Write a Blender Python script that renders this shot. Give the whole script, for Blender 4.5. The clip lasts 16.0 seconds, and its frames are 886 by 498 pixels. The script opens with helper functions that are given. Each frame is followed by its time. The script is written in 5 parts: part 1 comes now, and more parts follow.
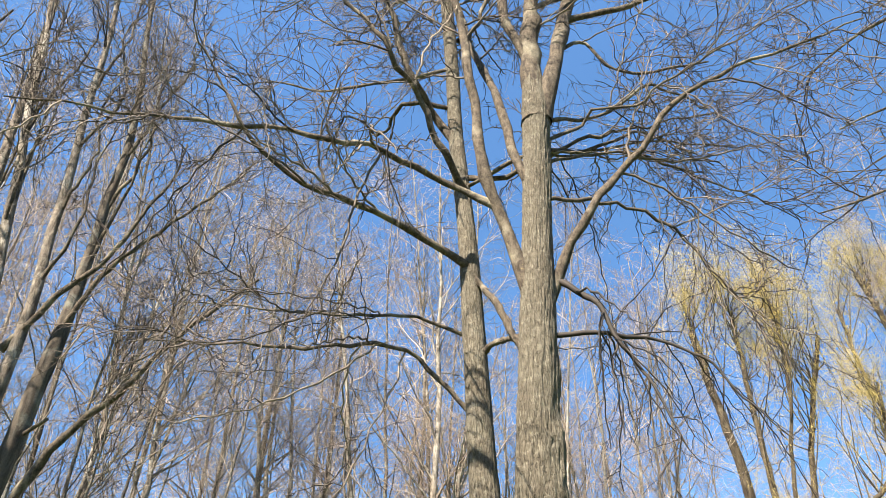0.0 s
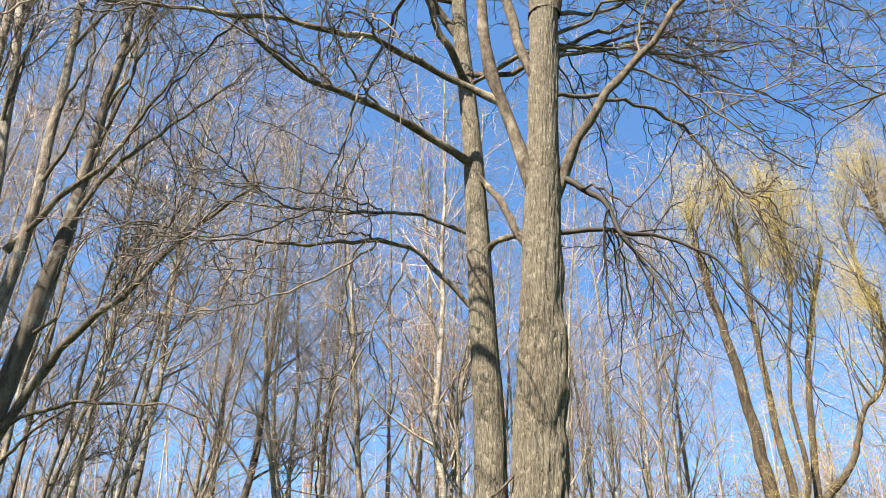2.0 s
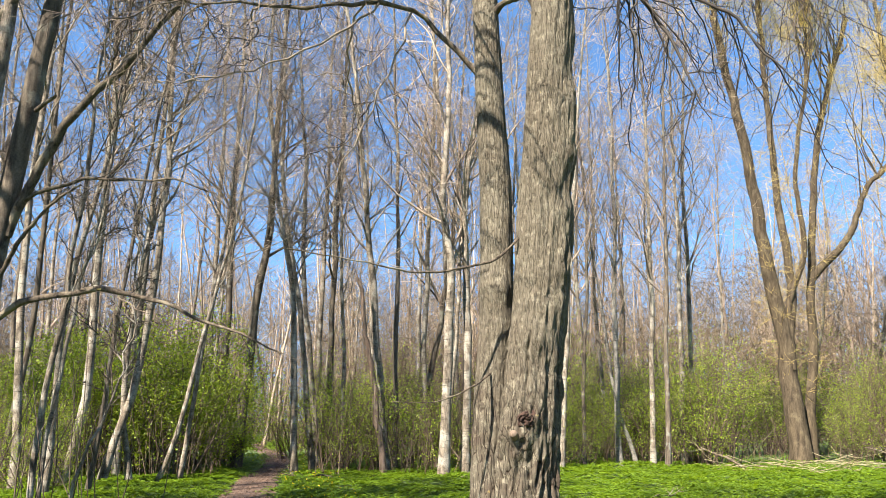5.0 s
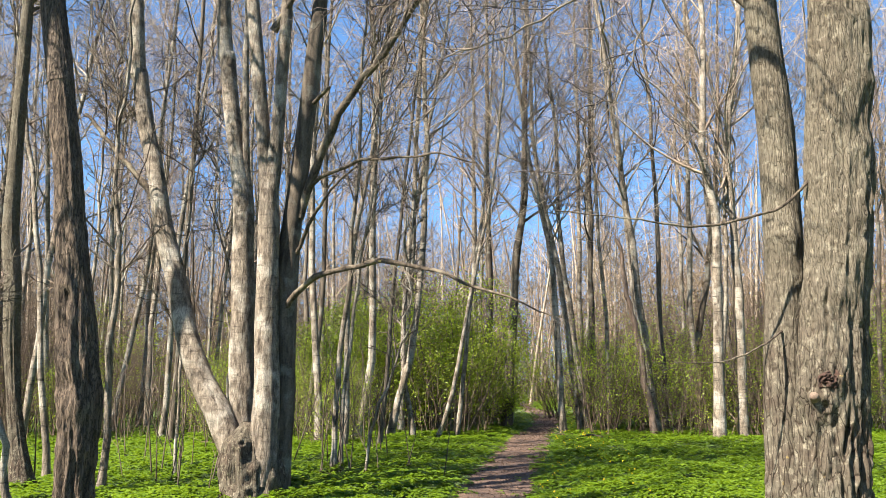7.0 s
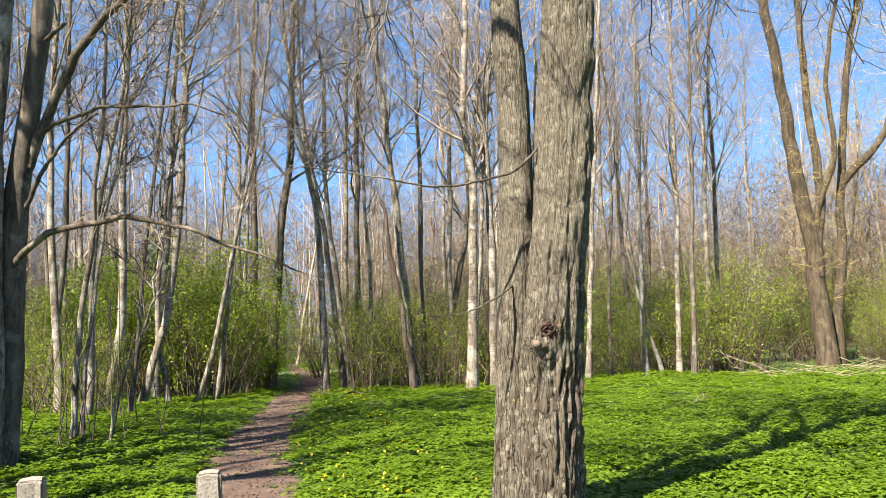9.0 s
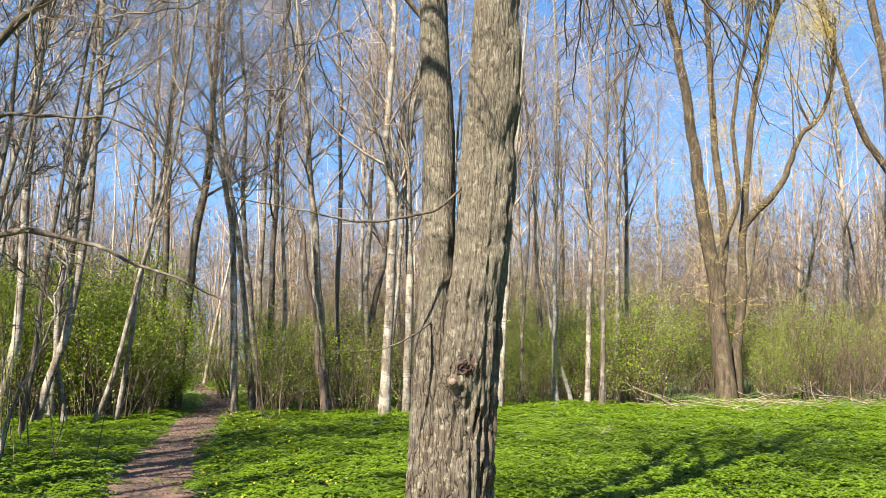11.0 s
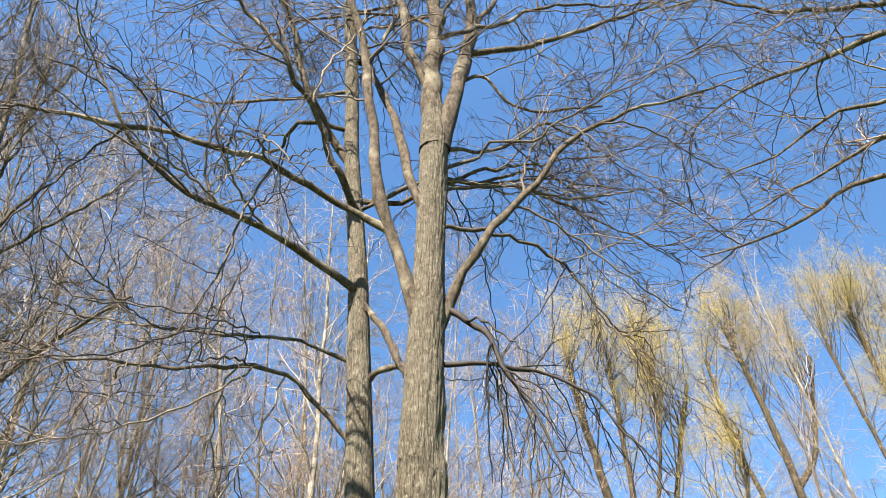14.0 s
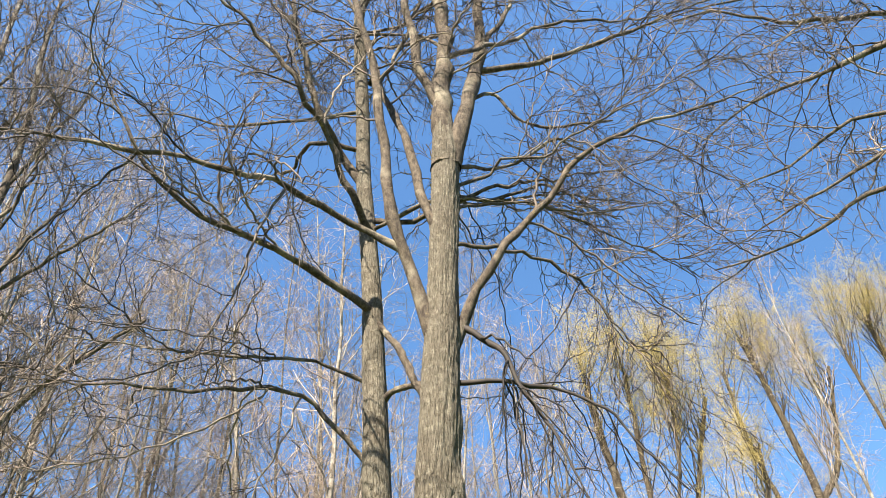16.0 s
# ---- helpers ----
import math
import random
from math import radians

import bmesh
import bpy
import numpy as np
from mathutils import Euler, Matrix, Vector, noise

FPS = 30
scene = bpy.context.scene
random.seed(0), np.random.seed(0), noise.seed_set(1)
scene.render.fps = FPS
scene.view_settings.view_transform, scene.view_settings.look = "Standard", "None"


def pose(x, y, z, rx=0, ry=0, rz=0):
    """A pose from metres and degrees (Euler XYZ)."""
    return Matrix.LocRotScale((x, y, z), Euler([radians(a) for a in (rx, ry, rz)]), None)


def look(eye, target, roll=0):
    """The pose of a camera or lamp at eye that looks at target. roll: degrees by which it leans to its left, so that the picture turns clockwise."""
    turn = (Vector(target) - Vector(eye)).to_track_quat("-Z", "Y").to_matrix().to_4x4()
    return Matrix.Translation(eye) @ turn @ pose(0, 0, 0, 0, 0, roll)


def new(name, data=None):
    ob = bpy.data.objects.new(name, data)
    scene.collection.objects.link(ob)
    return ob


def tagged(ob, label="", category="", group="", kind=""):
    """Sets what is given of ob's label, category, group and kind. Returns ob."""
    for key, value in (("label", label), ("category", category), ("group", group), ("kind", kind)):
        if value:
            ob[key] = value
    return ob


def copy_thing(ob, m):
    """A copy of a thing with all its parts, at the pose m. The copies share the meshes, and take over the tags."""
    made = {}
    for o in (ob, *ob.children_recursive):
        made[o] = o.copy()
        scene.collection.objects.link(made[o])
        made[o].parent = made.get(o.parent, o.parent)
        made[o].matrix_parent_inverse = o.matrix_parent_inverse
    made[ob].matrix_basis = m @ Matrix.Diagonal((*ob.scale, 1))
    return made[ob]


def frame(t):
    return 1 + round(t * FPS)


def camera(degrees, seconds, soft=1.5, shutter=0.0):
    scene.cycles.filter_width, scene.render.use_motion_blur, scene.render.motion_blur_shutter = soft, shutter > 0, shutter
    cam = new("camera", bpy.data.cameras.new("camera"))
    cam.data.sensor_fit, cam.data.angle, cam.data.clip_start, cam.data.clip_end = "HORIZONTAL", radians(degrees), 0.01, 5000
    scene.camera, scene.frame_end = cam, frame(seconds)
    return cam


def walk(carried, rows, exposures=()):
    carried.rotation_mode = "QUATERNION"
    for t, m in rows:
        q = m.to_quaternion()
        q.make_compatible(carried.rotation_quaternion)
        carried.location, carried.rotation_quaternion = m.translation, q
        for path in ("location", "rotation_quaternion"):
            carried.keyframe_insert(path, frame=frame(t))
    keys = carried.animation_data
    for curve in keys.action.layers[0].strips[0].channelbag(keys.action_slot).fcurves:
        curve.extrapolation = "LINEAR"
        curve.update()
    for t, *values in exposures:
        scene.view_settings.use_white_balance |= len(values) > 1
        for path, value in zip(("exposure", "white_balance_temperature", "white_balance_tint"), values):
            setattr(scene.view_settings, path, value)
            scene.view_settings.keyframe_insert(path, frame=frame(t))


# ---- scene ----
cam = camera(59.8, 16.0, soft=0.6)
# t, x, y, z, yaw, pitch, roll
ROWS = [
    (0.0, 0.011, -0.169, 1.711, 0.00, 35.00, -0.00),
    (0.5, -0.003, -0.163, 1.701, 0.01, 36.19, 0.28),
    (1.0, -0.007, -0.160, 1.691, 0.76, 35.91, 0.61),
    (1.5, -0.006, -0.125, 1.669, 1.06, 33.62, 0.61),
    (2.0, 0.014, -0.040, 1.627, 0.32, 28.53, 0.31),
    (2.5, 0.036, 0.024, 1.587, -0.28, 22.08, -0.14),
    (3.0, 0.050, 0.055, 1.557, -0.51, 17.23, -0.34),
    (3.2, 0.049, 0.066, 1.542, -0.55, 16.13, -0.49),
    (5.3, 0.022, 0.068, 1.527, 1.67, 12.51, 0.13),
    (5.5, 0.019, 0.060, 1.532, 3.48, 12.48, 0.00),
    (6.0, -0.022, 0.053, 1.535, 9.77, 12.11, 0.08),
    (6.5, -0.099, 0.072, 1.534, 16.18, 10.88, 0.15),
    (7.0, -0.101, 0.086, 1.529, 19.81, 9.77, -0.05),
    (7.5, -0.102, 0.090, 1.524, 19.48, 9.10, -0.36),
    (8.0, -0.071, 0.098, 1.514, 14.37, 8.47, -0.88),
    (8.5, 0.033, 0.128, 1.503, 7.93, 7.63, -1.46),
    (9.0, 0.060, 0.112, 1.490, 2.78, 6.66, -1.82),
    (9.2, 0.059, 0.105, 1.491, 1.34, 6.50, -1.96),
    (11.3, 0.029, 0.077, 1.603, -3.77, 9.16, 0.05),
    (11.5, 0.026, 0.084, 1.606, -4.05, 10.33, 0.06),
    (12.0, 0.025, 0.100, 1.644, -5.77, 16.64, -0.50),
    (12.5, 0.022, 0.063, 1.703, -8.09, 24.71, -1.63),
    (13.0, 0.021, 0.072, 1.732, -9.70, 31.49, -2.48),
    (13.5, 0.016, 0.051, 1.730, -10.05, 35.32, -2.36),
    (14.0, 0.007, 0.051, 1.728, -10.29, 37.58, -2.80),
    (14.5, 0.003, 0.036, 1.736, -10.33, 39.77, -3.53),
    (15.0, 0.003, 0.034, 1.739, -10.16, 41.20, -4.03),
    (15.5, 0.002, 0.034, 1.732, -9.81, 41.48, -3.98),
    (16.0, 0.001, 0.052, 1.737, -9.19, 38.90, -3.27),
]
walk(cam, [(t, pose(x, y, z, 90 + pitch, 0, yaw) @ pose(0, 0, 0, 0, 0, roll)) for t, x, y, z, yaw, pitch, roll in ROWS],
     [(0, 2.2, 6780, 10), (16, 2.2, 6780, 10)])

# ---------------------------------------------------------------- sky and sun
SUN_AZ, SUN_EL = 214.0, 47.0            # compass bearing from +y, clockwise; height above the horizon
world = bpy.data.worlds.new("sky")
scene.world = world
world.use_nodes = True
wn = world.node_tree.nodes
sky = wn.new("ShaderNodeTexSky")
sky.sky_type, sky.sun_disc = "NISHITA", False
sky.sun_elevation, sky.sun_rotation = radians(SUN_EL), radians(SUN_AZ)
sky.air_density, sky.dust_density, sky.ozone_density = 1.0, 0.4, 3.0
wn["Background"].inputs["Strength"].default_value = 0.077
up, dome = wn.new("ShaderNodeTexCoord"), wn.new("ShaderNodeMapping")      # dry air: little whitening towards the horizon
dome.inputs["Location"].default_value = (0, 0, 0.16)
world.node_tree.links.new(up.outputs["Generated"], dome.inputs[0])
world.node_tree.links.new(dome.outputs[0], sky.inputs[0])
rich = wn.new("ShaderNodeHueSaturation")      # clear, dry spring air
rich.inputs["Hue"].default_value, rich.inputs["Saturation"].default_value = 0.498, 1.16
world.node_tree.links.new(sky.outputs[0], rich.inputs["Color"])
world.node_tree.links.new(rich.outputs[0], wn["Background"].inputs["Color"])
sun = new("sun", bpy.data.lights.new("sun", "SUN"))
sun.data.energy, sun.data.angle, sun.data.color = 5.0, radians(0.53), (1.0, 0.93, 0.82)
sun_from = Vector((math.sin(radians(SUN_AZ)) * math.cos(radians(SUN_EL)), math.cos(radians(SUN_AZ)) * math.cos(radians(SUN_EL)), math.sin(radians(SUN_EL))))
sun.matrix_world = look(sun_from * 60, (0, 0, 0))


# ---------------------------------------------------------------- materials
def node_mat(name):
    m = bpy.data.materials.new(name)
    m.use_nodes = True
    return m, m.node_tree.nodes, m.node_tree.links, m.node_tree.nodes["Principled BSDF"]


def ramp(nodes, stops):
    r = nodes.new("ShaderNodeValToRGB")
    e = r.color_ramp.elements
    while len(e) < len(stops):
        e.new(0.5)
    for el, (p, c) in zip(e, stops):
        el.position, el.color = p, (*c, 1)
    return r


def noise_node(nodes, links, vec, scale, detail=4.0, rough=0.6, distort=0.0):
    n = nodes.new("ShaderNodeTexNoise")
    n.inputs["Scale"].default_value, n.inputs["Detail"].default_value = scale, detail
    n.inputs["Roughness"].default_value, n.inputs["Distortion"].default_value = rough, distort
    links.new(vec, n.inputs["Vector"])
    return n


def mix(nodes, links, fac, a, b, blend="MIX"):
    m = nodes.new("ShaderNodeMix")
    m.data_type, m.blend_type = "RGBA", blend
    for sock, v in ((m.inputs["Factor"], fac), (m.inputs["A"], a), (m.inputs["B"], b)):
        if isinstance(v, bpy.types.NodeSocket):
            links.new(v, sock)
        else:
            sock.default_value = v if isinstance(v, float) else (*v, 1)
    return m.outputs["Result"]


def bark(name, dark, light, patch, fine=14.0, stretch=0.16, bump=0.6, patch_at=0.62, moss=None, bands=0.0, cracks=0.0):
    """Bark: long furrows, fine grain, blotches of lichen; bands adds the level marks of a smooth-barked tree."""
    m, nodes, links, b = node_mat(name)
    tc, info = nodes.new("ShaderNodeTexCoord"), nodes.new("ShaderNodeObjectInfo")
    shift = nodes.new("ShaderNodeVectorMath")
    shift.operation = "MULTIPLY_ADD"
    shift.inputs[1].default_value = (17, 31, 23)
    links.new(info.outputs["Random"], shift.inputs[0])
    links.new(tc.outputs["Object"], shift.inputs[2])
    mp = nodes.new("ShaderNodeMapping")
    mp.inputs["Scale"].default_value = (1, 1, stretch)
    links.new(shift.outputs[0], mp.inputs[0])
    furrow = noise_node(nodes, links, mp.outputs[0], fine, 6, 0.65, 0.4)
    grain = noise_node(nodes, links, shift.outputs[0], fine * 5, 3, 0.6)
    blotch = noise_node(nodes, links, shift.outputs[0], 2.3, 5, 0.62)
    col = ramp(nodes, [(0.34, dark), (0.52, [0.5 * (p + q) for p, q in zip(dark, light)]), (0.68, light)])
    links.new(furrow.outputs["Fac"], col.inputs[0])
    pm = ramp(nodes, [(patch_at - 0.06, (0, 0, 0)), (patch_at + 0.06, (0.75, 0.75, 0.75))])
    links.new(blotch.outputs["Fac"], pm.inputs[0])
    out = mix(nodes, links, pm.outputs[0], col.outputs[0], patch)
    if moss:
        sp = noise_node(nodes, links, shift.outputs[0], 9, 4, 0.7)
        mm = ramp(nodes, [(0.66, (0, 0, 0)), (0.74, (0.8, 0.8, 0.8))])
        links.new(sp.outputs["Fac"], mm.inputs[0])
        out = mix(nodes, links, mm.outputs[0], out, moss)
    if bands:
        mb = nodes.new("ShaderNodeMapping")
        mb.inputs["Scale"].default_value = (2.2, 2.2, 16)
        links.new(shift.outputs[0], mb.inputs[0])
        nb = noise_node(nodes, links, mb.outputs[0], 1.6, 4, 0.7)
        rb = ramp(nodes, [(0.56, (0, 0, 0)), (0.66, (bands, bands, bands))])
        links.new(nb.outputs["Fac"], rb.inputs[0])
        out = mix(nodes, links, rb.outputs[0], out, [0.35 * v for v in dark])
    crack = None
    if cracks:
        mc = nodes.new("ShaderNodeMapping")
        mc.inputs["Scale"].default_value = (1, 1, 0.2)
        links.new(shift.outputs[0], mc.inputs[0])
        nc = noise_node(nodes, links, mc.outputs[0], fine * 2.0, 2, 0.5, 0.5)
        crack = ramp(nodes, [(0.43, (1, 1, 1)), (0.485, (1 - cracks,) * 3), (0.515, (1 - cracks,) * 3), (0.57, (1, 1, 1))])
        links.new(nc.outputs["Fac"], crack.inputs[0])
        out = mix(nodes, links, 1.0, out, crack.outputs[0], "MULTIPLY")
    gr = ramp(nodes, [(0.3, (0.72, 0.72, 0.72)), (0.7, (1.2, 1.2, 1.2))])
    links.new(grain.outputs["Fac"], gr.inputs[0])
    out = mix(nodes, links, 1.0, out, gr.outputs[0], "MULTIPLY")
    links.new(out, b.inputs["Base Color"])
    b.inputs["Roughness"].default_value = 0.9
    b.inputs["Specular IOR Level"].default_value = 0.25
    add = nodes.new("ShaderNodeMath")
    add.operation = "MULTIPLY_ADD"
    add.inputs[1].default_value = 0.35
    links.new(grain.outputs["Fac"], add.inputs[0])
    links.new(furrow.outputs["Fac"], add.inputs[2])
    bm_ = nodes.new("ShaderNodeBump")
    bm_.inputs["Strength"].default_value, bm_.inputs["Distance"].default_value = bump, 0.03
    links.new(add.outputs[0], bm_.inputs["Height"])
    normal = bm_.outputs[0]
    if crack:
        b2 = nodes.new("ShaderNodeBump")
        b2.inputs["Strength"].default_value, b2.inputs["Distance"].default_value = 0.8, 0.02
        links.new(crack.outputs[0], b2.inputs["Height"])
        links.new(normal, b2.inputs["Normal"])
        normal = b2.outputs[0]
    links.new(normal, b.inputs["Normal"])
    return m


def plated_bark(name, tan, pale, red):
    """Old bark: narrow upright plates parted by thin cracks, coarse and reddish at the foot, greyer and finer higher up, dusted with lichen."""
    m, nodes, links, b = node_mat(name)
    tc = nodes.new("ShaderNodeTexCoord")
    wob = noise_node(nodes, links, tc.outputs["Object"], 5.0, 3, 0.6)
    warp = nodes.new("ShaderNodeVectorMath")
    warp.operation = "MULTIPLY_ADD"
    warp.inputs[1].default_value = (0.05, 0.05, 0.10)
    links.new(wob.outputs["Color"], warp.inputs[0])
    links.new(tc.outputs["Object"], warp.inputs[2])

    def plates(scale, stretch, width):
        mp = nodes.new("ShaderNodeMapping")
        mp.inputs["Scale"].default_value = (1, 1, stretch)
        links.new(warp.outputs[0], mp.inputs[0])
        v = nodes.new("ShaderNodeTexVoronoi")
        v.feature = "DISTANCE_TO_EDGE"
        v.inputs["Scale"].default_value = scale
        links.new(mp.outputs[0], v.inputs["Vector"])
        r = ramp(nodes, [(0.0, (0, 0, 0)), (width, (0.8, 0.8, 0.8)), (min(1.0, width * 4), (1, 1, 1))])
        links.new(v.outputs["Distance"], r.inputs[0])
        return r.outputs[0]

    def lerp(z0, z1):
        sep, mr = nodes.new("ShaderNodeSeparateXYZ"), nodes.new("ShaderNodeMapRange")
        links.new(tc.outputs["Object"], sep.inputs[0])
        links.new(sep.outputs["Z"], mr.inputs["Value"])
        mr.inputs["From Min"].default_value, mr.inputs["From Max"].default_value = z0, z1
        return mr.outputs["Result"]

    up = lerp(1.4, 2.6)
    fine, coarse = plates(60, 0.13, 0.05), plates(26, 0.15, 0.06)
    height = mix(nodes, links, up, coarse, fine)
    mp = nodes.new("ShaderNodeMapping")
    mp.inputs["Scale"].default_value = (1, 1, 0.45)
    links.new(tc.outputs["Object"], mp.inputs[0])
    fibre = noise_node(nodes, links, mp.outputs[0], 48, 6, 0.75)
    blotch = noise_node(nodes, links, tc.outputs["Object"], 2.6, 5, 0.65)
    br = ramp(nodes, [(0.36, tan), (0.5, [0.5 * (p + q) for p, q in zip(tan, pale)]), (0.64, pale)])
    links.new(blotch.outputs["Fac"], br.inputs[0])
    low = noise_node(nodes, links, tc.outputs["Object"], 4.0, 4, 0.6)
    lr = ramp(nodes, [(0.35, [0.85 * v for v in red]), (0.65, [0.74 * v for v in pale])])
    links.new(low.outputs["Fac"], lr.inputs[0])
    out = mix(nodes, links, up, lr.outputs[0], br.outputs[0])
    spots = noise_node(nodes, links, tc.outputs["Object"], 16, 4, 0.7)
    sr = ramp(nodes, [(0.54, (0, 0, 0)), (0.62, (0.75, 0.75, 0.75))])
    links.new(spots.outputs["Fac"], sr.inputs[0])
    out = mix(nodes, links, sr.outputs[0], out, [1.38 * v for v in pale])
    gold = noise_node(nodes, links, tc.outputs["Object"], 7.3, 4, 0.7)
    gr = ramp(nodes, [(0.69, (0, 0, 0)), (0.74, (0.6, 0.6, 0.6))])
    links.new(gold.outputs["Fac"], gr.inputs[0])
    out = mix(nodes, links, gr.outputs[0], out, (0.26, 0.19, 0.07))
    fr = ramp(nodes, [(0.34, (0.55, 0.53, 0.51)), (0.5, (0.96, 0.96, 0.96)), (0.68, (1.32, 1.32, 1.32))])
    links.new(fibre.outputs["Fac"], fr.inputs[0])
    out = mix(nodes, links, 1.0, out, fr.outputs[0], "MULTIPLY")
    rims = []
    for plate, floor in ((coarse, (0.30, 0.25, 0.22)), (fine, (0.58, 0.54, 0.50))):
        crack = ramp(nodes, [(0.0, floor), (0.75, (1, 1, 1))])
        links.new(plate, crack.inputs[0])
        rims.append(crack.outputs[0])
    out = mix(nodes, links, 1.0, out, mix(nodes, links, up, *rims), "MULTIPLY")
    links.new(out, b.inputs["Base Color"])
    b.inputs["Roughness"].default_value, b.inputs["Specular IOR Level"].default_value = 0.92, 0.2
    normal = None
    for h, strength, dist in ((height, 0.8, 0.012), (fibre.outputs["Fac"], 0.9, 0.014)):
        bp = nodes.new("ShaderNodeBump")
        bp.inputs["Strength"].default_value, bp.inputs["Distance"].default_value = strength, dist
        links.new(h, bp.inputs["Height"])
        if normal:
            links.new(normal, bp.inputs["Normal"])
        normal = bp.outputs[0]
    links.new(normal, b.inputs["Normal"])
    return m


def twig_mat(name, a, c, lichen=None):
    """Thin shoots: their colour wanders from shoot to shoot and along each."""
    m, nodes, links, b = node_mat(name)
    geo, tc = nodes.new("ShaderNodeNewGeometry"), nodes.new("ShaderNodeTexCoord")
    n = noise_node(nodes, links, tc.outputs["Object"], 6, 3)
    r = ramp(nodes, [(0.0, a), (0.62, [0.65 * p + 0.35 * q for p, q in zip(a, c)]), (1.0, c)])
    links.new(geo.outputs["Random Per Island"], r.inputs[0])
    rr = ramp(nodes, [(0.35, (0.65, 0.65, 0.65)), (0.65, (1.25, 1.25, 1.25))])
    links.new(n.outputs["Fac"], rr.inputs[0])
    out = mix(nodes, links, 1.0, r.outputs[0], rr.outputs[0], "MULTIPLY")
    if lichen:
        n2 = noise_node(nodes, links, tc.outputs["Object"], 11, 3, 0.7)
        r2 = ramp(nodes, [(0.66, (0, 0, 0)), (0.72, (0.9, 0.9, 0.9))])
        links.new(n2.outputs["Fac"], r2.inputs[0])
        out = mix(nodes, links, r2.outputs[0], out, lichen)
    links.new(out, b.inputs["Base Color"])
    b.inputs["Roughness"].default_value = 0.75
    b.inputs["Specular IOR Level"].default_value = 0.3
    return m


def leaf_mat(name, a, c, through_light=0.4):
    m, nodes, links, b = node_mat(name)
    geo, tc = nodes.new("ShaderNodeNewGeometry"), nodes.new("ShaderNodeTexCoord")
    r = ramp(nodes, [(0.0, a), (1.0, c)])
    links.new(geo.outputs["Random Per Island"], r.inputs[0])
    n = noise_node(nodes, links, tc.outputs["Object"], 0.9, 3)
    rr = ramp(nodes, [(0.3, (0.75, 0.78, 0.7)), (0.7, (1.2, 1.15, 1.1))])
    links.new(n.outputs["Fac"], rr.inputs[0])
    out = mix(nodes, links, 1.0, r.outputs[0], rr.outputs[0], "MULTIPLY")
    links.new(out, b.inputs["Base Color"])
    b.inputs["Roughness"].default_value = 0.5
    b.inputs["Specular IOR Level"].default_value = 0.35
    tr, ms = nodes.new("ShaderNodeBsdfTranslucent"), nodes.new("ShaderNodeMixShader")
    warm = mix(nodes, links, 1.0, out, (1.25, 1.2, 0.5), "MULTIPLY")
    links.new(warm, tr.inputs["Color"])
    ms.inputs[0].default_value = through_light
    links.new(b.outputs[0], ms.inputs[1])
    links.new(tr.outputs[0], ms.inputs[2])
    links.new(ms.outputs[0], nodes["Material Output"].inputs["Surface"])
    return m


def plain(name, a, c, scale, bump=0.3, rough=0.9, detail=6.0):
    """Mineral or dead matter: two colours over two scales, with relief."""
    m, nodes, links, b = node_mat(name)
    tc = nodes.new("ShaderNodeTexCoord")
    n1, n2 = noise_node(nodes, links, tc.outputs["Object"], scale, detail, 0.65), noise_node(nodes, links, tc.outputs["Object"], scale * 9, 4, 0.7)
    r = ramp(nodes, [(0.35, a), (0.65, c)])
    links.new(n1.outputs["Fac"], r.inputs[0])
    g = ramp(nodes, [(0.3, (0.65, 0.65, 0.65)), (0.7, (1.3, 1.3, 1.3))])
    links.new(n2.outputs["Fac"], g.inputs[0])
    links.new(mix(nodes, links, 1.0, r.outputs[0], g.outputs[0], "MULTIPLY"), b.inputs["Base Color"])
    b.inputs["Roughness"].default_value = rough
    bm_ = nodes.new("ShaderNodeBump")
    bm_.inputs["Strength"].default_value, bm_.inputs["Distance"].default_value = bump, 0.02
    links.new(n2.outputs["Fac"], bm_.inputs["Height"])
    links.new(bm_.outputs[0], b.inputs["Normal"])
    return m


M_MAIN = plated_bark("plated bark", (0.0925, 0.077, 0.056), (0.136, 0.12, 0.0896), (0.0746, 0.0551, 0.0403))
M_LIMB = bark("limb bark", (0.0311, 0.0229, 0.0168), (0.142, 0.111, 0.079), (0.251, 0.216, 0.156), 22, 0.5, 0.9, 0.59, (0.43, 0.348, 0.12))
M_GREY = bark("pale grey bark", (0.0631, 0.0483, 0.0356), (0.312, 0.259, 0.201), (0.402, 0.364, 0.304), 14, 0.35, 1.0, 0.56, None, 0.45, 0.3)
M_DARKBARK = bark("brown bark", (0.0528, 0.0384, 0.0279), (0.192, 0.144, 0.106), (0.211, 0.183, 0.134), 18, 0.16, 1.0, 0.66, None, 0.0, 0.6)
M_ALDER = bark("alder bark", (0.0617, 0.0494, 0.0377), (0.272, 0.226, 0.173), (0.337, 0.312, 0.264), 9, 0.35, 0.8, 0.53, None, 0.8, 0.25)
M_BROWN = bark("dark alder bark", (0.032, 0.0243, 0.0186), (0.141, 0.115, 0.0864), (0.192, 0.192, 0.16), 9, 0.2, 0.5, 0.6)
M_BIRCH = bark("white birch bark", (0.101, 0.0915, 0.0765), (0.226, 0.211, 0.188), (0.202, 0.192, 0.173), 6, 1.2, 0.3, 0.6, None, 0.95)
M_WILLOW = bark("willow bark", (0.0245, 0.0174, 0.0109), (0.0978, 0.0745, 0.0462), (0.109, 0.0867, 0.0544), 9, 0.2, 0.8, 0.62)
M_SNAG = bark("dead reddish wood", (0.0704, 0.0461, 0.0339), (0.198, 0.144, 0.109), (0.23, 0.186, 0.141), 12, 0.1, 0.7)
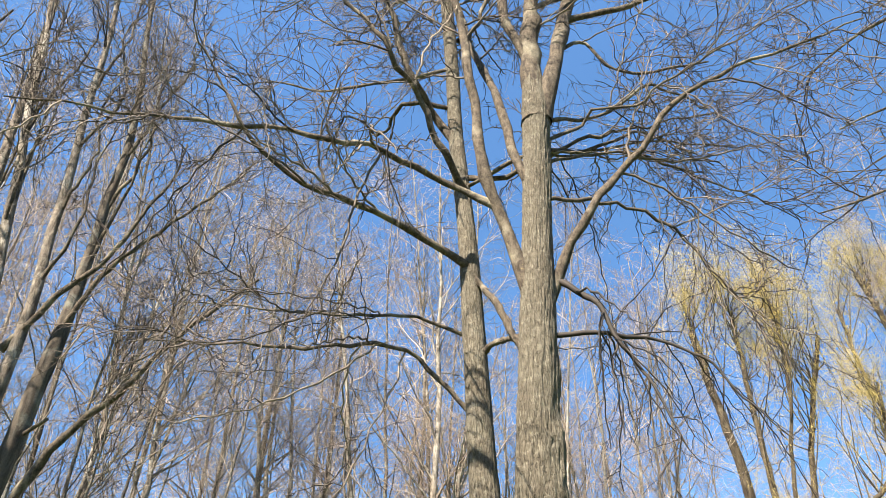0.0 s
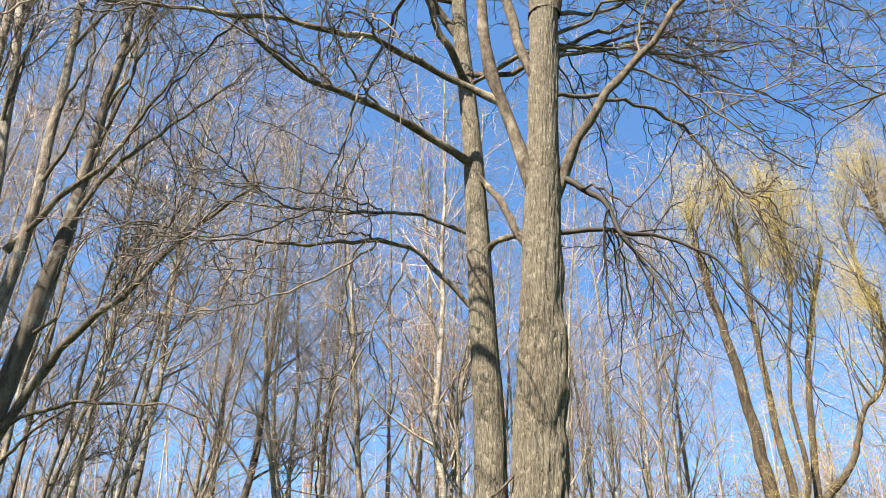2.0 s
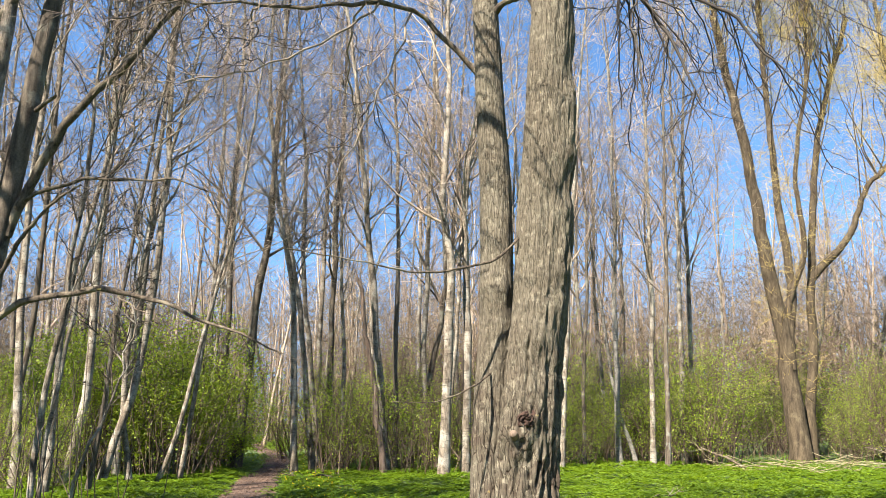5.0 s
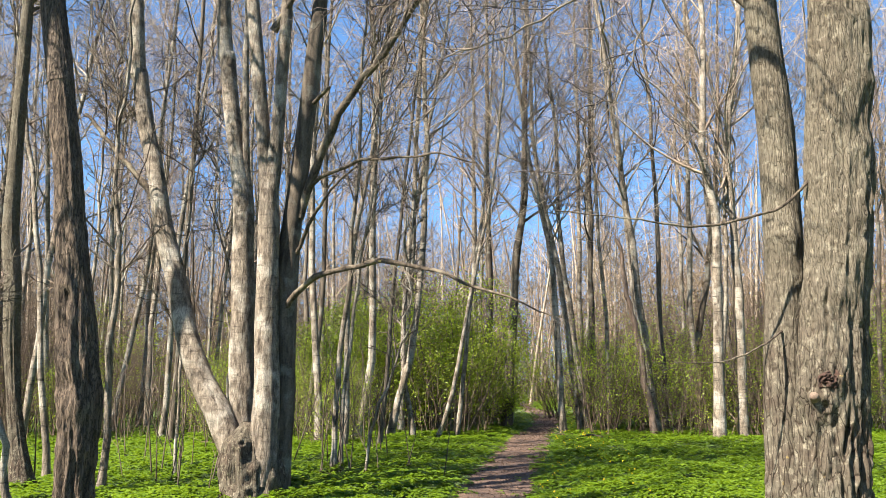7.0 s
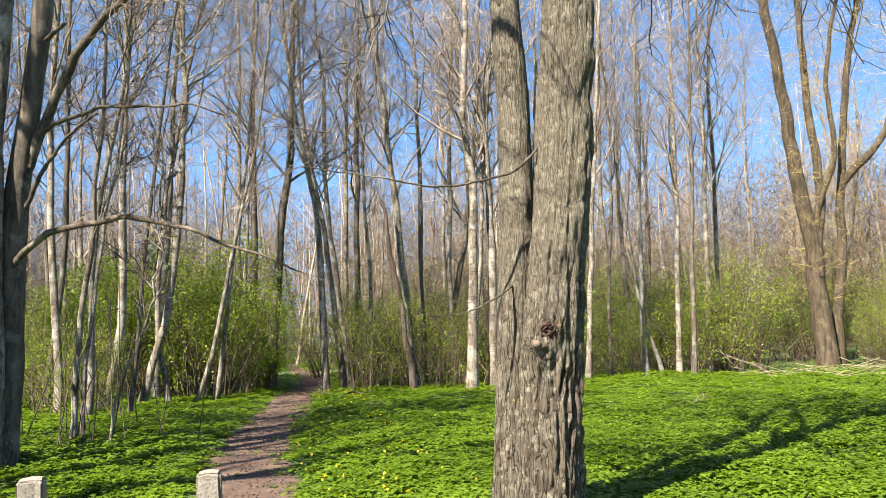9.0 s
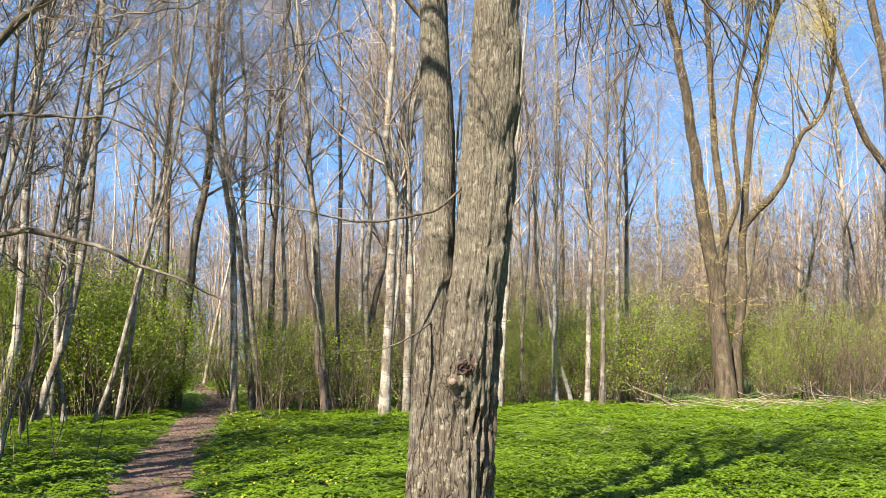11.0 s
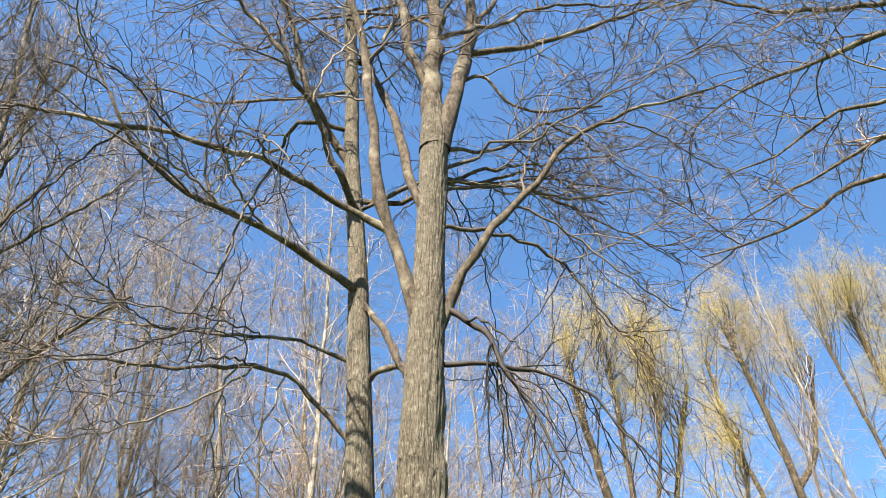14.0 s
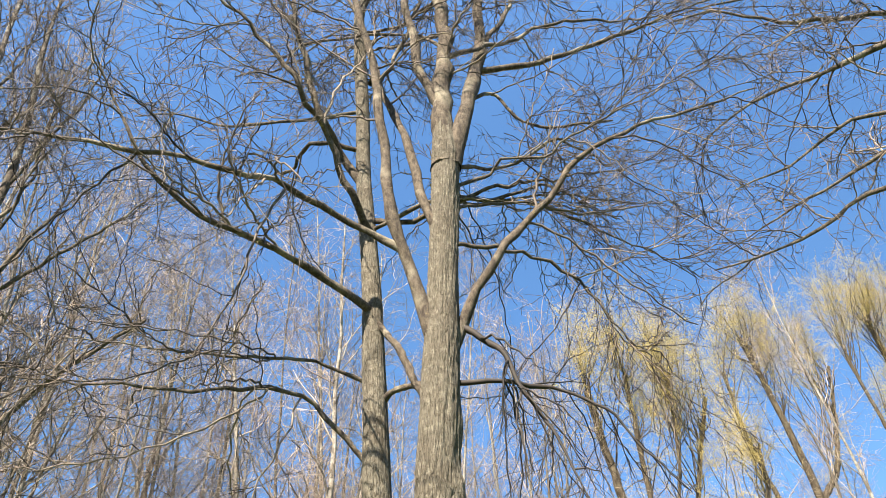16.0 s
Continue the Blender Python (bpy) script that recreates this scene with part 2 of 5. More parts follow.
M_WOUND = bark("torn wood", (0.0224, 0.0128, 0.0096), (0.0896, 0.0512, 0.0384), (0.0768, 0.0512, 0.0384), 30, 0.5, 1.0)
M_TWIG = twig_mat("twigs", (0.0249, 0.0176, 0.0134), (0.211, 0.161, 0.119), (0.268, 0.216, 0.103))
# dark brown shoots, with shade put into the colour
M_SHADETWIG = twig_mat("shaded dark twigs", (0.0106, 0.00762, 0.00592), (0.0507, 0.038, 0.0275))
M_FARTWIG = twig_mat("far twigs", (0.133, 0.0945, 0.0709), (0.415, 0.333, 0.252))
M_WTWIG = twig_mat("willow shoots", (0.279, 0.205, 0.0611), (0.497, 0.396, 0.139))
M_THICKET = twig_mat("far brushwood", (0.0631, 0.0451, 0.0273), (0.204, 0.155, 0.0947))
M_STEM = twig_mat("dead stems", (0.049, 0.0307, 0.0215), (0.177, 0.131, 0.0918))
M_STRAW = twig_mat("dry reed", (0.166, 0.134, 0.0768), (0.32, 0.275, 0.179))
M_HERB = leaf_mat("herb leaves", (0.0691, 0.131, 0.00749), (0.144, 0.224, 0.0173), 0.4)
M_SHRUB = leaf_mat("fresh leaves", (0.108, 0.175, 0.0125), (0.276, 0.357, 0.0394), 0.45)
M_CATKIN = leaf_mat("willow catkins", (0.428, 0.327, 0.102), (0.629, 0.501, 0.196), 0.35)
M_PETAL = leaf_mat("yellow petals", (0.48, 0.352, 0.0192), (0.544, 0.448, 0.0384), 0.2)
M_SOIL = plain("herb soil", (0.032, 0.0576, 0.00896), (0.0608, 0.0992, 0.0141), 1.4, 0.6)
M_PATH = plain("trodden earth", (0.044, 0.0259, 0.0169), (0.119, 0.0699, 0.0464), 2.6, 1.0)
M_CONCRETE = plain("weathered concrete", (0.141, 0.122, 0.096), (0.23, 0.208, 0.173), 5.0, 0.5)
M_LITTER = plain("leaf litter", (0.0423, 0.0246, 0.0156), (0.121, 0.0739, 0.0467), 3.0, 0.8)


# ---------------------------------------------------------------- mesh helpers
def mesh_ob(name, verts, faces, mat, parent=None, label="", smooth=True, kind=""):
    me = bpy.data.meshes.new(name)
    verts, faces = np.asarray(verts, np.float32), np.asarray(faces, np.int32)
    k = faces.shape[1]
    me.vertices.add(len(verts))
    me.vertices.foreach_set("co", verts.ravel())
    me.loops.add(faces.size)
    me.loops.foreach_set("vertex_index", faces.ravel())
    me.polygons.add(len(faces))
    me.polygons.foreach_set("loop_start", np.arange(0, faces.size, k, dtype=np.int32))
    if smooth:
        me.polygons.foreach_set("use_smooth", np.ones(len(faces), bool))
    me.update(calc_edges=True)
    me.materials.append(mat)
    ob = new(name, me)
    if parent is not None:
        ob.parent = parent
    return tagged(ob, label, kind=kind)


def unit(v):
    return v / np.maximum(np.linalg.norm(v, axis=-1, keepdims=True), 1e-9)


def tubes(P, R, sides):
    """Tapered tubes along a batch of paths P (b, n, 3) with radii R (b, n): vertices and quads."""
    b, n, _ = P.shape
    t = unit(np.gradient(P, axis=1))
    mean = unit(P[:, -1] - P[:, 0])
    ref = np.where(np.abs(mean[:, 2:3]) < 0.8, [[0, 0, 1.0]], [[1.0, 0, 0]])[:, None]
    u = unit(np.cross(t, np.broadcast_to(ref, t.shape)))
    v = np.cross(t, u)
    a = np.arange(sides) * 2 * np.pi / sides
    ring = P[:, :, None] + R[:, :, None, None] * (np.cos(a)[:, None] * u[:, :, None] + np.sin(a)[:, None] * v[:, :, None])
    i = np.arange(b)[:, None, None] * n * sides
    j = np.arange(n - 1)[:, None] * sides
    s, s2 = np.arange(sides), (np.arange(sides) + 1) % sides
    quads = np.stack([i + j + s, i + j + s2, i + j + sides + s2, i + j + sides + s], -1).reshape(-1, 4)
    return ring.reshape(-1, 3), quads


def joined(batches):
    """Several (verts, faces) as one."""
    vs, fs, k = [], [], 0
    for v, f in batches:
        vs.append(v), fs.append(f + k)
        k += len(v)
    return np.concatenate(vs), np.concatenate(fs)


def curve(points, n):
    """A smooth line of n points through a few."""
    p = np.array(points, float)
    d = np.r_[0, np.cumsum(np.linalg.norm(np.diff(p, axis=0), axis=1))]
    q = np.vstack([2 * p[0] - p[1], p, 2 * p[-1] - p[-2]])
    out = []
    for s in np.linspace(0, d[-1], n):
        i = min(np.searchsorted(d, s, "right") - 1, len(p) - 2)
        u = (s - d[i]) / (d[i + 1] - d[i])
        a, b, c, e = q[i:i + 4]
        out.append(0.5 * (2 * b + (c - a) * u + (2 * a - 5 * b + 4 * c - e) * u * u + (3 * b - a - 3 * c + e) * u ** 3))
    return np.array(out)


def spawn(rng, P, R, k, n, length, angle, u0=0.2, u1=0.98, wiggle=0.25, lift=0.05, ratio=0.55, rmin=0.002, tip=0.35, shorten=0.5, absolute=False, curl=0.0, rmax=1.0, zig=0.0):
    """k shoots from each path of a batch: paths and radii of the shoots."""
    b, n0, _ = P.shape
    u = np.sort(rng.uniform(u0, u1, (b, k)), 1)
    x = u * (n0 - 1)
    i = np.minimum(x.astype(int), n0 - 2)
    f = (x - i)[..., None]
    row = np.arange(b)[:, None]
    pos = P[row, i] * (1 - f) + P[row, i + 1] * f
    tan = unit(P[row, i + 1] - P[row, i])
    rad = R[row, i] * (1 - f[..., 0]) + R[row, i + 1] * f[..., 0]
    total = np.linalg.norm(np.diff(P, axis=1), axis=2).sum(1)[:, None]
    if absolute:
        total = np.ones_like(total)
    lens = total * rng.uniform(*length, (b, k)) * (1 - shorten * u)
    perp = unit(np.cross(tan, rng.normal(size=tan.shape)))
    a = np.radians(rng.uniform(*angle, (b, k)))[..., None]
    d = unit(np.cos(a) * tan + np.sin(a) * perp + [0, 0, lift * 2])
    pts, step = [pos], (lens / (n - 1))[..., None]
    knee = unit(np.cross(d, rng.normal(size=d.shape)))
    bend = np.clip(rng.normal(size=d.shape), -1.1, 1.1) * curl
    for j in range(n - 1):
        if curl and j == n // 2:
            bend = -0.6 * bend + 0.6 * curl * rng.normal(size=d.shape)
        d = unit(d + wiggle * rng.normal(size=d.shape) + bend + [0, 0, lift])
        pts.append(pts[-1] + (unit(d + knee * (zig if j % 2 else -zig)) if zig else d) * step)
    C = np.stack(pts, 2).reshape(b * k, n, 3)
    r0 = np.clip(rad * ratio, rmin, max(rmin, rmax)).reshape(-1, 1)
    return C, np.maximum(r0 * np.linspace(1, tip, n), rmin * 0.7)


def blades(rng, centre, size, spread, aspect=0.55, flat=0.0):
    """Small folded leaves: four corners each, round the given places."""
    n = len(centre)
    d = unit(rng.normal(size=(n, 3)) * [1, 1, 1 - flat] + 1e-6)
    nrm = unit(np.cross(d, rng.normal(size=(n, 3)) * [1 - flat, 1 - flat, 1] + [0, 0, 0.0]))
    side = np.cross(nrm, d)
    c = centre + rng.normal(size=(n, 3)) * spread
    s = (size * rng.uniform(0.6, 1.3, n))[:, None]
    base, tip = c - d * s * 0.5, c + d * s * 0.5
    w = s * aspect * 0.5
    mid = c - d * s * 0.08 - nrm * s * 0.10
    V = np.stack([base, mid + side * w, tip, mid - side * w], 1).reshape(-1, 3)
    return V, np.arange(4 * n).reshape(-1, 4)


def lattice(rng, h, w):
    return rng.uniform(-1, 1, (h, w))


def smooth_noise(g, s, a):
    """Noise from a lattice g, wrapping round in a (0..1), running along s (in cells)."""
    h, w = g.shape
    x, y = (a % 1.0) * w, np.asarray(s) % h
    i, j = np.floor(x).astype(int), np.floor(y).astype(int)
    fx, fy = x - i, y - j
    fx, fy = fx * fx * (3 - 2 * fx), fy * fy * (3 - 2 * fy)
    i0, i1, j0, j1 = i % w, (i + 1) % w, j % h, (j + 1) % h
    return (g[j0, i0] * (1 - fx) + g[j0, i1] * fx) * (1 - fy) + (g[j1, i0] * (1 - fx) + g[j1, i1] * fx) * fy


def trunk_skin(rng, path, radii, sides, rings, furrow=0.05, lumps=0.08, flare=0.0, knots=(), grooves=(), plates=0.0):
    """A trunk with ridged bark in its outline: furrows that wander upwards, swellings, a flared foot, knots (height, turn 0..1, size, depth), and open cracks (from, to, turn, depth in metres)."""
    P = curve(path, rings)
    h = P[:, 2]
    R = np.interp(h, [p[2] for p in path], radii)
    L = np.r_[0, np.cumsum(np.linalg.norm(np.diff(P, axis=0), axis=1))][:, None]
    a = np.arange(sides)[None] / sides
    g1, g2, g3, g4 = lattice(rng, 97, 5), lattice(rng, 61, 38), lattice(rng, 83, 17), lattice(rng, 71, 70)
    warp = 0.03 * smooth_noise(g1, L * 1.1, a + 0.3)
    ridge = 1 - 2 * np.abs(smooth_noise(g2, L * 2.4, a + warp))
    ridge2 = 1 - 2 * np.abs(smooth_noise(g3, L * 1.5 + 5, a + warp))
    deep = 0.5 + 1.25 / (1 + np.exp((h[:, None] - 2.3) * 2.5))        # old bark is coarsest low down
    k = 1 + lumps * smooth_noise(g1, L * 1.6, a) + furrow * deep * (0.55 * ridge + 0.75 * ridge2 - 0.4) + furrow * 0.4 * smooth_noise(g4, L * 9, a)
    if plates:
        g5, g6 = lattice(rng, 113, 21), lattice(rng, 89, 36)
        net = smooth_noise(g5, L * 3.2, a + warp + 0.02 * smooth_noise(g6, L * 11, a))
        net2 = smooth_noise(g6, L * 4.5, a + 1.5 * warp)
        tall = np.clip((h[:, None] - 1.2) / 1.6, 0, 1)
        cut = (1 - 0.75 * tall) * np.exp(-(net / 0.20) ** 2) + (0.45 - 0.2 * tall) * np.exp(-(net2 / 0.22) ** 2)
        k = k + plates / R[:, None] * (0.5 * (1 - tall) * smooth_noise(g4, L * 16, a) - cut)
    foot = np.exp(-np.maximum(h[:, None] - h[0], 0) / 0.35)
    k = k + flare * foot * (1 + 0.45 * np.cos(2 * np.pi * a * 5 + 1.0) + 0.3 * smooth_noise(g1, L, a + 0.5))
    for kh, ka, ks, kd in knots:
        da = (a - ka + 0.5) % 1 - 0.5
        q = ((h[:, None] - kh) / (1.35 * ks)) ** 2 + (da * 2 * np.pi * R[:, None] / ks) ** 2
        q = q * (1 + 0.45 * smooth_noise(g2, h[:, None] * 9 + ka * 7, a * 1.0))
        k = k + (abs(kd) * 0.45 * np.exp(-np.abs(np.sqrt(q) - 1.2) ** 2 * 2.0) - (kd if kd > 0 else kd * 1.4) * np.exp(-q * 1.6)) * (0.04 if kd > 0 else 0.018) / R[:, None]
    for z0, z1, ga, gd in grooves:
        run = np.clip((h[:, None] - z0) / (z1 - z0), 0, 1)
        fade = np.sin(np.pi * run) ** 0.6
        mid = ga + 0.008 * np.sin(h[:, None] * 4 + ga * 40) + 0.010 * smooth_noise(g4, h[:, None] * 7, ga + 0.3)
        da = ((a - mid + 0.5) % 1 - 0.5) * 2 * np.pi * R[:, None]
        gd = gd * (0.62 + 0.4 * smooth_noise(g4, h[:, None] * 8, ga))
        k = k - (gd * np.exp(-(da / 0.013) ** 2) - 0.3 * gd * np.exp(-((np.abs(da) - 0.028) / 0.014) ** 2)) * fade / R[:, None]
    t = unit(np.gradient(P, axis=0))
    u = unit(np.cross(np.array([[0, 1.0, 0]]), t))
    v = np.cross(t, u)
    th = a * 2 * np.pi
    V = P[:, None] + (R[:, None] * k)[..., None] * (np.cos(th)[..., None] * u[:, None] + np.sin(th)[..., None] * v[:, None])
    i, s = np.arange(rings - 1)[:, None] * sides, np.arange(sides)[None]
    s2 = (s + 1) % sides
    return V.reshape(-1, 3), np.stack([i + s, i + s2, i + sides + s2, i + sides + s], -1).reshape(-1, 4)


# ---------------------------------------------------------------- ground
def lie(x, y):
    """Height of the ground."""
    x, y = np.asarray(x, float), np.asarray(y, float)
    r = np.hypot(x, y)
    return (0.05 * np.sin(x * 0.31 + 1.0) * np.sin(y * 0.27 + 0.4) + 0.02 * np.sin(x * 1.3 + y * 0.7)) * np.clip((r - 3) / 6, 0, 1)


PATH_LINE = curve([(0.9, -30, 0), (0.2, -8, 0), (-0.35, 0, 0), (-1.6, 5.0, 0), (-2.35, 7.8, 0), (-3.25, 11, 0), (-4.2, 16, 0), (-5.4, 22.6, 0), (-6.25, 28, 0), (-7.4, 33.5, 0), (-9.4, 40, 0), (-11.6, 47, 0), (-14.5, 60, 0), (-17, 80, 0)], 260)


def path_gap(x, y):
    """Distance from the middle of the path."""
    d = np.full(np.shape(x), 1e9)
    for i in range(0, len(PATH_LINE), 2):
        d = np.minimum(d, np.hypot(x - PATH_LINE[i, 0], y - PATH_LINE[i, 1]))
    return d


def build_ground():
    radii = np.r_[0, np.geomspace(0.5, 900, 150)]
    a = np.linspace(0, 2 * np.pi, 200, endpoint=False)
    x, y = radii[:, None] * np.cos(a), radii[:, None] * np.sin(a)
    V = np.stack([x, y, lie(x, y)], -1).reshape(-1, 3)
    i, s = np.arange(len(radii) - 1)[:, None] * 200, np.arange(200)[None]
    s2 = (s + 1) % 200
    F = np.stack([i + s, i + 200 + s, i + 200 + s2, i + s2], -1).reshape(-1, 4)
    tagged(mesh_ob("ground", V, F, M_SOIL), "flat woodland ground, dark soil under green herbs", "ground", kind="structure")
    # footpath: worn earth with ragged edges, slightly dished
    rng = np.random.default_rng(5)
    g, cols = lattice(rng, 90, 8), np.linspace(-1, 1, 13)
    t = unit(np.gradient(PATH_LINE, axis=0))
    side = np.stack([-t[:, 1], t[:, 0]], 1)
    rows = np.arange(len(PATH_LINE))
    wl, wr = 0.6 + 0.16 * smooth_noise(g, rows * 0.9, 0.2), 0.6 + 0.16 * smooth_noise(g, rows * 0.9, 0.7)
    w = np.where(cols[None] < 0, wl[:, None], wr[:, None]) * cols[None]
    xy = PATH_LINE[:, None, :2] + side[:, None] * w[..., None]
    z = lie(xy[..., 0], xy[..., 1]) + 0.012 + 0.02 * np.abs(cols)[None] * (1 - np.abs(cols)[None]) - 0.02 * (np.abs(cols)[None] == 1)
    z = z + 0.008 * smooth_noise(g, rows[:, None] * 2.7, (cols[None] + 1) * 0.4)
    V = np.concatenate([xy, z[..., None]], -1).reshape(-1, 3)
    n = len(cols)
    i, s = np.arange(len(rows) - 1)[:, None] * n, np.arange(n - 1)[None]
    tagged(mesh_ob("footpath", V, np.stack([i + s, i + n + s, i + n + s + 1, i + s + 1], -1).reshape(-1, 4), M_PATH),
           "narrow trodden brown earth footpath winding into the wood", "path", kind="structure")


build_ground()


# ---------------------------------------------------------------- trees
def thing(name, label, category, at, group=""):
    e = new(name)
    e.location = at
    e.empty_display_size = 0.2
    return tagged(e, label, category, group)


def rel(points, at):
    return [tuple(np.subtract(p, at)) for p in points]


def skin_limb(name, parent, pts, r0, r1, mat, sides=10, n=26, rng=None, rough=0.085):
    P = curve(pts, n)
    R = np.linspace(r0, r1, n)
    if rng is not None:
        u, k = np.linspace(0, 1, n)[:, None], min(1.0, np.linalg.norm(P[-1] - P[0]) / 2.5) ** 2
        for waves, amp in ((2.3, 0.014), (4.7, 0.012), (8.5, 0.010)):
            P = P + k * amp * rng.normal(size=(1, 3)) * np.sin(2 * np.pi * (waves * u + rng.uniform())) * np.minimum(1, 5 * u)
        R = R * (1 + rng.normal(size=n) * rough)
        R[0] *= 1.25
    v, f = tubes(P[None], R[None], sides)
    mesh_ob(name, v, f, mat, parent)
    return P, R


def crown(rng, parent, bases, mat, k=(9, 6, 4), l1=(0.9, 2.2), l2=(0.5, 1.3), l3=(0.25, 0.7), angle=(30, 68), lift=0.0, rmin=0.0042, curl=0.16, name="twig_mass", label="", start=0.15):
    """Side branches, shoots and twigs on the given limbs (all of one point count): long, bowed, evenly spread."""
    P, R = np.stack([p for p, r in bases]), np.stack([r for p, r in bases])
    P1, R1 = spawn(rng, P, R, k[0], 14, l1, angle, start, 0.98, 0.07, lift, 0.5, rmin * 2.0, 0.45, 0.35, True, curl * 0.5, rmax=rmin * 3.4, zig=0.2)
    P2, R2 = spawn(rng, P1, R1, k[1], 9, l2, angle, 0.12, 1.0, 0.09, lift, 0.6, rmin * 1.25, 0.55, 0.3, True, curl * 0.5, rmax=rmin * 1.9, zig=0.24)
    P3, R3 = spawn(rng, P2, R2, k[2], 5, l3, (25, 70), 0.15, 1.0, 0.11, lift, 0.7, rmin * 0.75, 0.6, 0.3, True, curl * 0.6, rmax=rmin * 1.0, zig=0.24)
    S, SR = spawn(rng, P2, R2, 5, 2, (0.03, 0.10), (35, 85), 0.1, 1.0, 0.1, lift, 0.8, rmin * 0.9, 0.9, 0.0, True)      # short spurs and buds
    v, f = joined([tubes(P1, R1, 5), tubes(P2, R2, 4), tubes(P3, R3, 3), tubes(S, SR, 3)])
    mesh_ob(name, v, f, mat, parent, label or "mass of fine bare twigs", kind="stuff")
    return P1, P2, P3


def main_tree():
    at = (0.42, 5.95, 0.0)

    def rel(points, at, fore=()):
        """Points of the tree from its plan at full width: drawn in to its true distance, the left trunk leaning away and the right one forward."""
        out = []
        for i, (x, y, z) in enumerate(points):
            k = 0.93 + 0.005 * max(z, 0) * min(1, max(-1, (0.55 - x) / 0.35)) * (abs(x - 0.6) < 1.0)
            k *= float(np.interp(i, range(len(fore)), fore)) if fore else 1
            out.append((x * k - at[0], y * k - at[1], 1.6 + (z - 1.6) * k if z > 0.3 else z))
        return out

    tree = thing("twin_trunk_tree", "large bare twin-trunked tree with furrowed grey-brown bark and spreading limbs", "tree", at)
    rng = np.random.default_rng(11)
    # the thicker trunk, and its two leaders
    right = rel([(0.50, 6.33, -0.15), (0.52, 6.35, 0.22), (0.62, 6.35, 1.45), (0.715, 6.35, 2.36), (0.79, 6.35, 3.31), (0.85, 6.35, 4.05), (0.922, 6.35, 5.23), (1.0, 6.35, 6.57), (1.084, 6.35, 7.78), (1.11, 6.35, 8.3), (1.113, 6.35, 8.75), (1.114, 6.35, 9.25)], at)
    v, f = trunk_skin(rng, right, [0.26, 0.232, 0.218, 0.2, 0.196, 0.19, 0.172, 0.147, 0.149, 0.153, 0.12, 0.08], 210, 640, 0.06, 0.06, 0.18,
                      [(1.37, 0.705, 0.026, 0.9), (1.52, 0.735, 0.12, -1.3), (1.62, 0.70, 0.07, -0.8), (1.40, 0.655, 0.08, -1.0), (2.62, 0.88, 0.10, -1.5), (2.36, 0.87, 0.07, -1.0), (2.49, 0.87, 0.02, 0.5),
                       (2.95, 0.93, 0.10, -1.5), (3.12, 0.90, 0.05, -0.9), (3.55, 0.915, 0.09, -1.7), (3.70, 0.89, 0.04, -1.0), (3.92, 0.92, 0.08, -1.7), (4.05, 0.90, 0.04, -0.9), (4.55, 0.95, 0.07, -0.9), (2.12, 0.73, 0.05, -1.0), (1.05, 0.9, 0.09, -1.0), (0.75, 0.72, 0.12, -0.8)],
                      [(0.2, 1.3, 0.83, 0.045), (0.85, 1.55, 0.88, 0.06), (0.45, 1.05, 0.78, 0.04), (1.05, 1.40, 0.80, 0.06), (0.55, 1.15, 0.85, 0.06), (1.5, 2.2, 0.70, 0.06), (1.7, 2.6, 0.80, 0.035), (0.1, 0.9, 0.69, 0.03), (0.75, 1.3, 0.67, 0.05), (0.9, 1.3, 0.82, 0.05), (0.35, 1.25, 0.61, 0.035), (2.15, 2.95, 0.88, 0.045), (1.05, 1.75, 0.64, 0.035), (1.6, 2.3, 0.9, 0.05), (0.0, 0.7, 0.9, 0.04), (2.5, 4.0, 0.93, 0.05)], plates=0.019)
    mesh_ob("trunk", v, f, M_MAIN, tree)
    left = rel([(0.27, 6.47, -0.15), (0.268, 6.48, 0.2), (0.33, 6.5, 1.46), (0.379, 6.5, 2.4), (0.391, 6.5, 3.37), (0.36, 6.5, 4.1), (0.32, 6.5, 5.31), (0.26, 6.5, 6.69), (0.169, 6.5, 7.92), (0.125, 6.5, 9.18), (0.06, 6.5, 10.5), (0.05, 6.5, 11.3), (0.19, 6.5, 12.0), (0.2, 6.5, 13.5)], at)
    v, f = trunk_skin(rng, left, [0.186, 0.158, 0.149, 0.135, 0.127, 0.122, 0.111, 0.094, 0.086, 0.08, 0.078, 0.073, 0.061, 0.042], 110, 560, 0.05, 0.06, 0.2,
                      [(2.55, 0.68, 0.08, -1.1), (2.52, 0.79, 0.06, -0.9), (4.3, 0.7, 0.05, -0.5), (4.9, 0.72, 0.04, -0.5)], plates=0.007)
    mesh_ob("trunk", v, f, M_MAIN, tree)
    # torn reddish wood round an old branch scar, with a sawn stub below it
    q, w = np.meshgrid(np.linspace(0, 2 * np.pi, 40, endpoint=False), np.linspace(0.05, 1, 16))
    g = lattice(rng, 23, 11)
    rag = 1 + 0.3 * smooth_noise(g, w * 3, q / (2 * np.pi))
    lump = np.stack([0.075 * w * np.cos(q) * rag, -0.035 * np.sqrt(1.02 - w * w) * (1 + 0.8 * smooth_noise(g, w * 9 + 4, q / (2 * np.pi))), 0.06 * w * np.sin(q) * rag], -1).reshape(-1, 3)
    i, o = np.arange(15)[:, None] * 40, np.arange(40)[None]
    v = lump + np.subtract((0.535, 5.655, 1.54), at)
    mesh_ob("torn_bark", v, np.stack([i + o, i + (o + 1) % 40, i + 40 + (o + 1) % 40, i + 40 + o], -1).reshape(-1, 4), M_WOUND, tree, "dark reddish torn wood")
    stub = curve([np.subtract(p, at) for p in ((0.47, 5.76, 1.40), (0.435, 5.64, 1.43), (0.428, 5.60, 1.44))], 10)
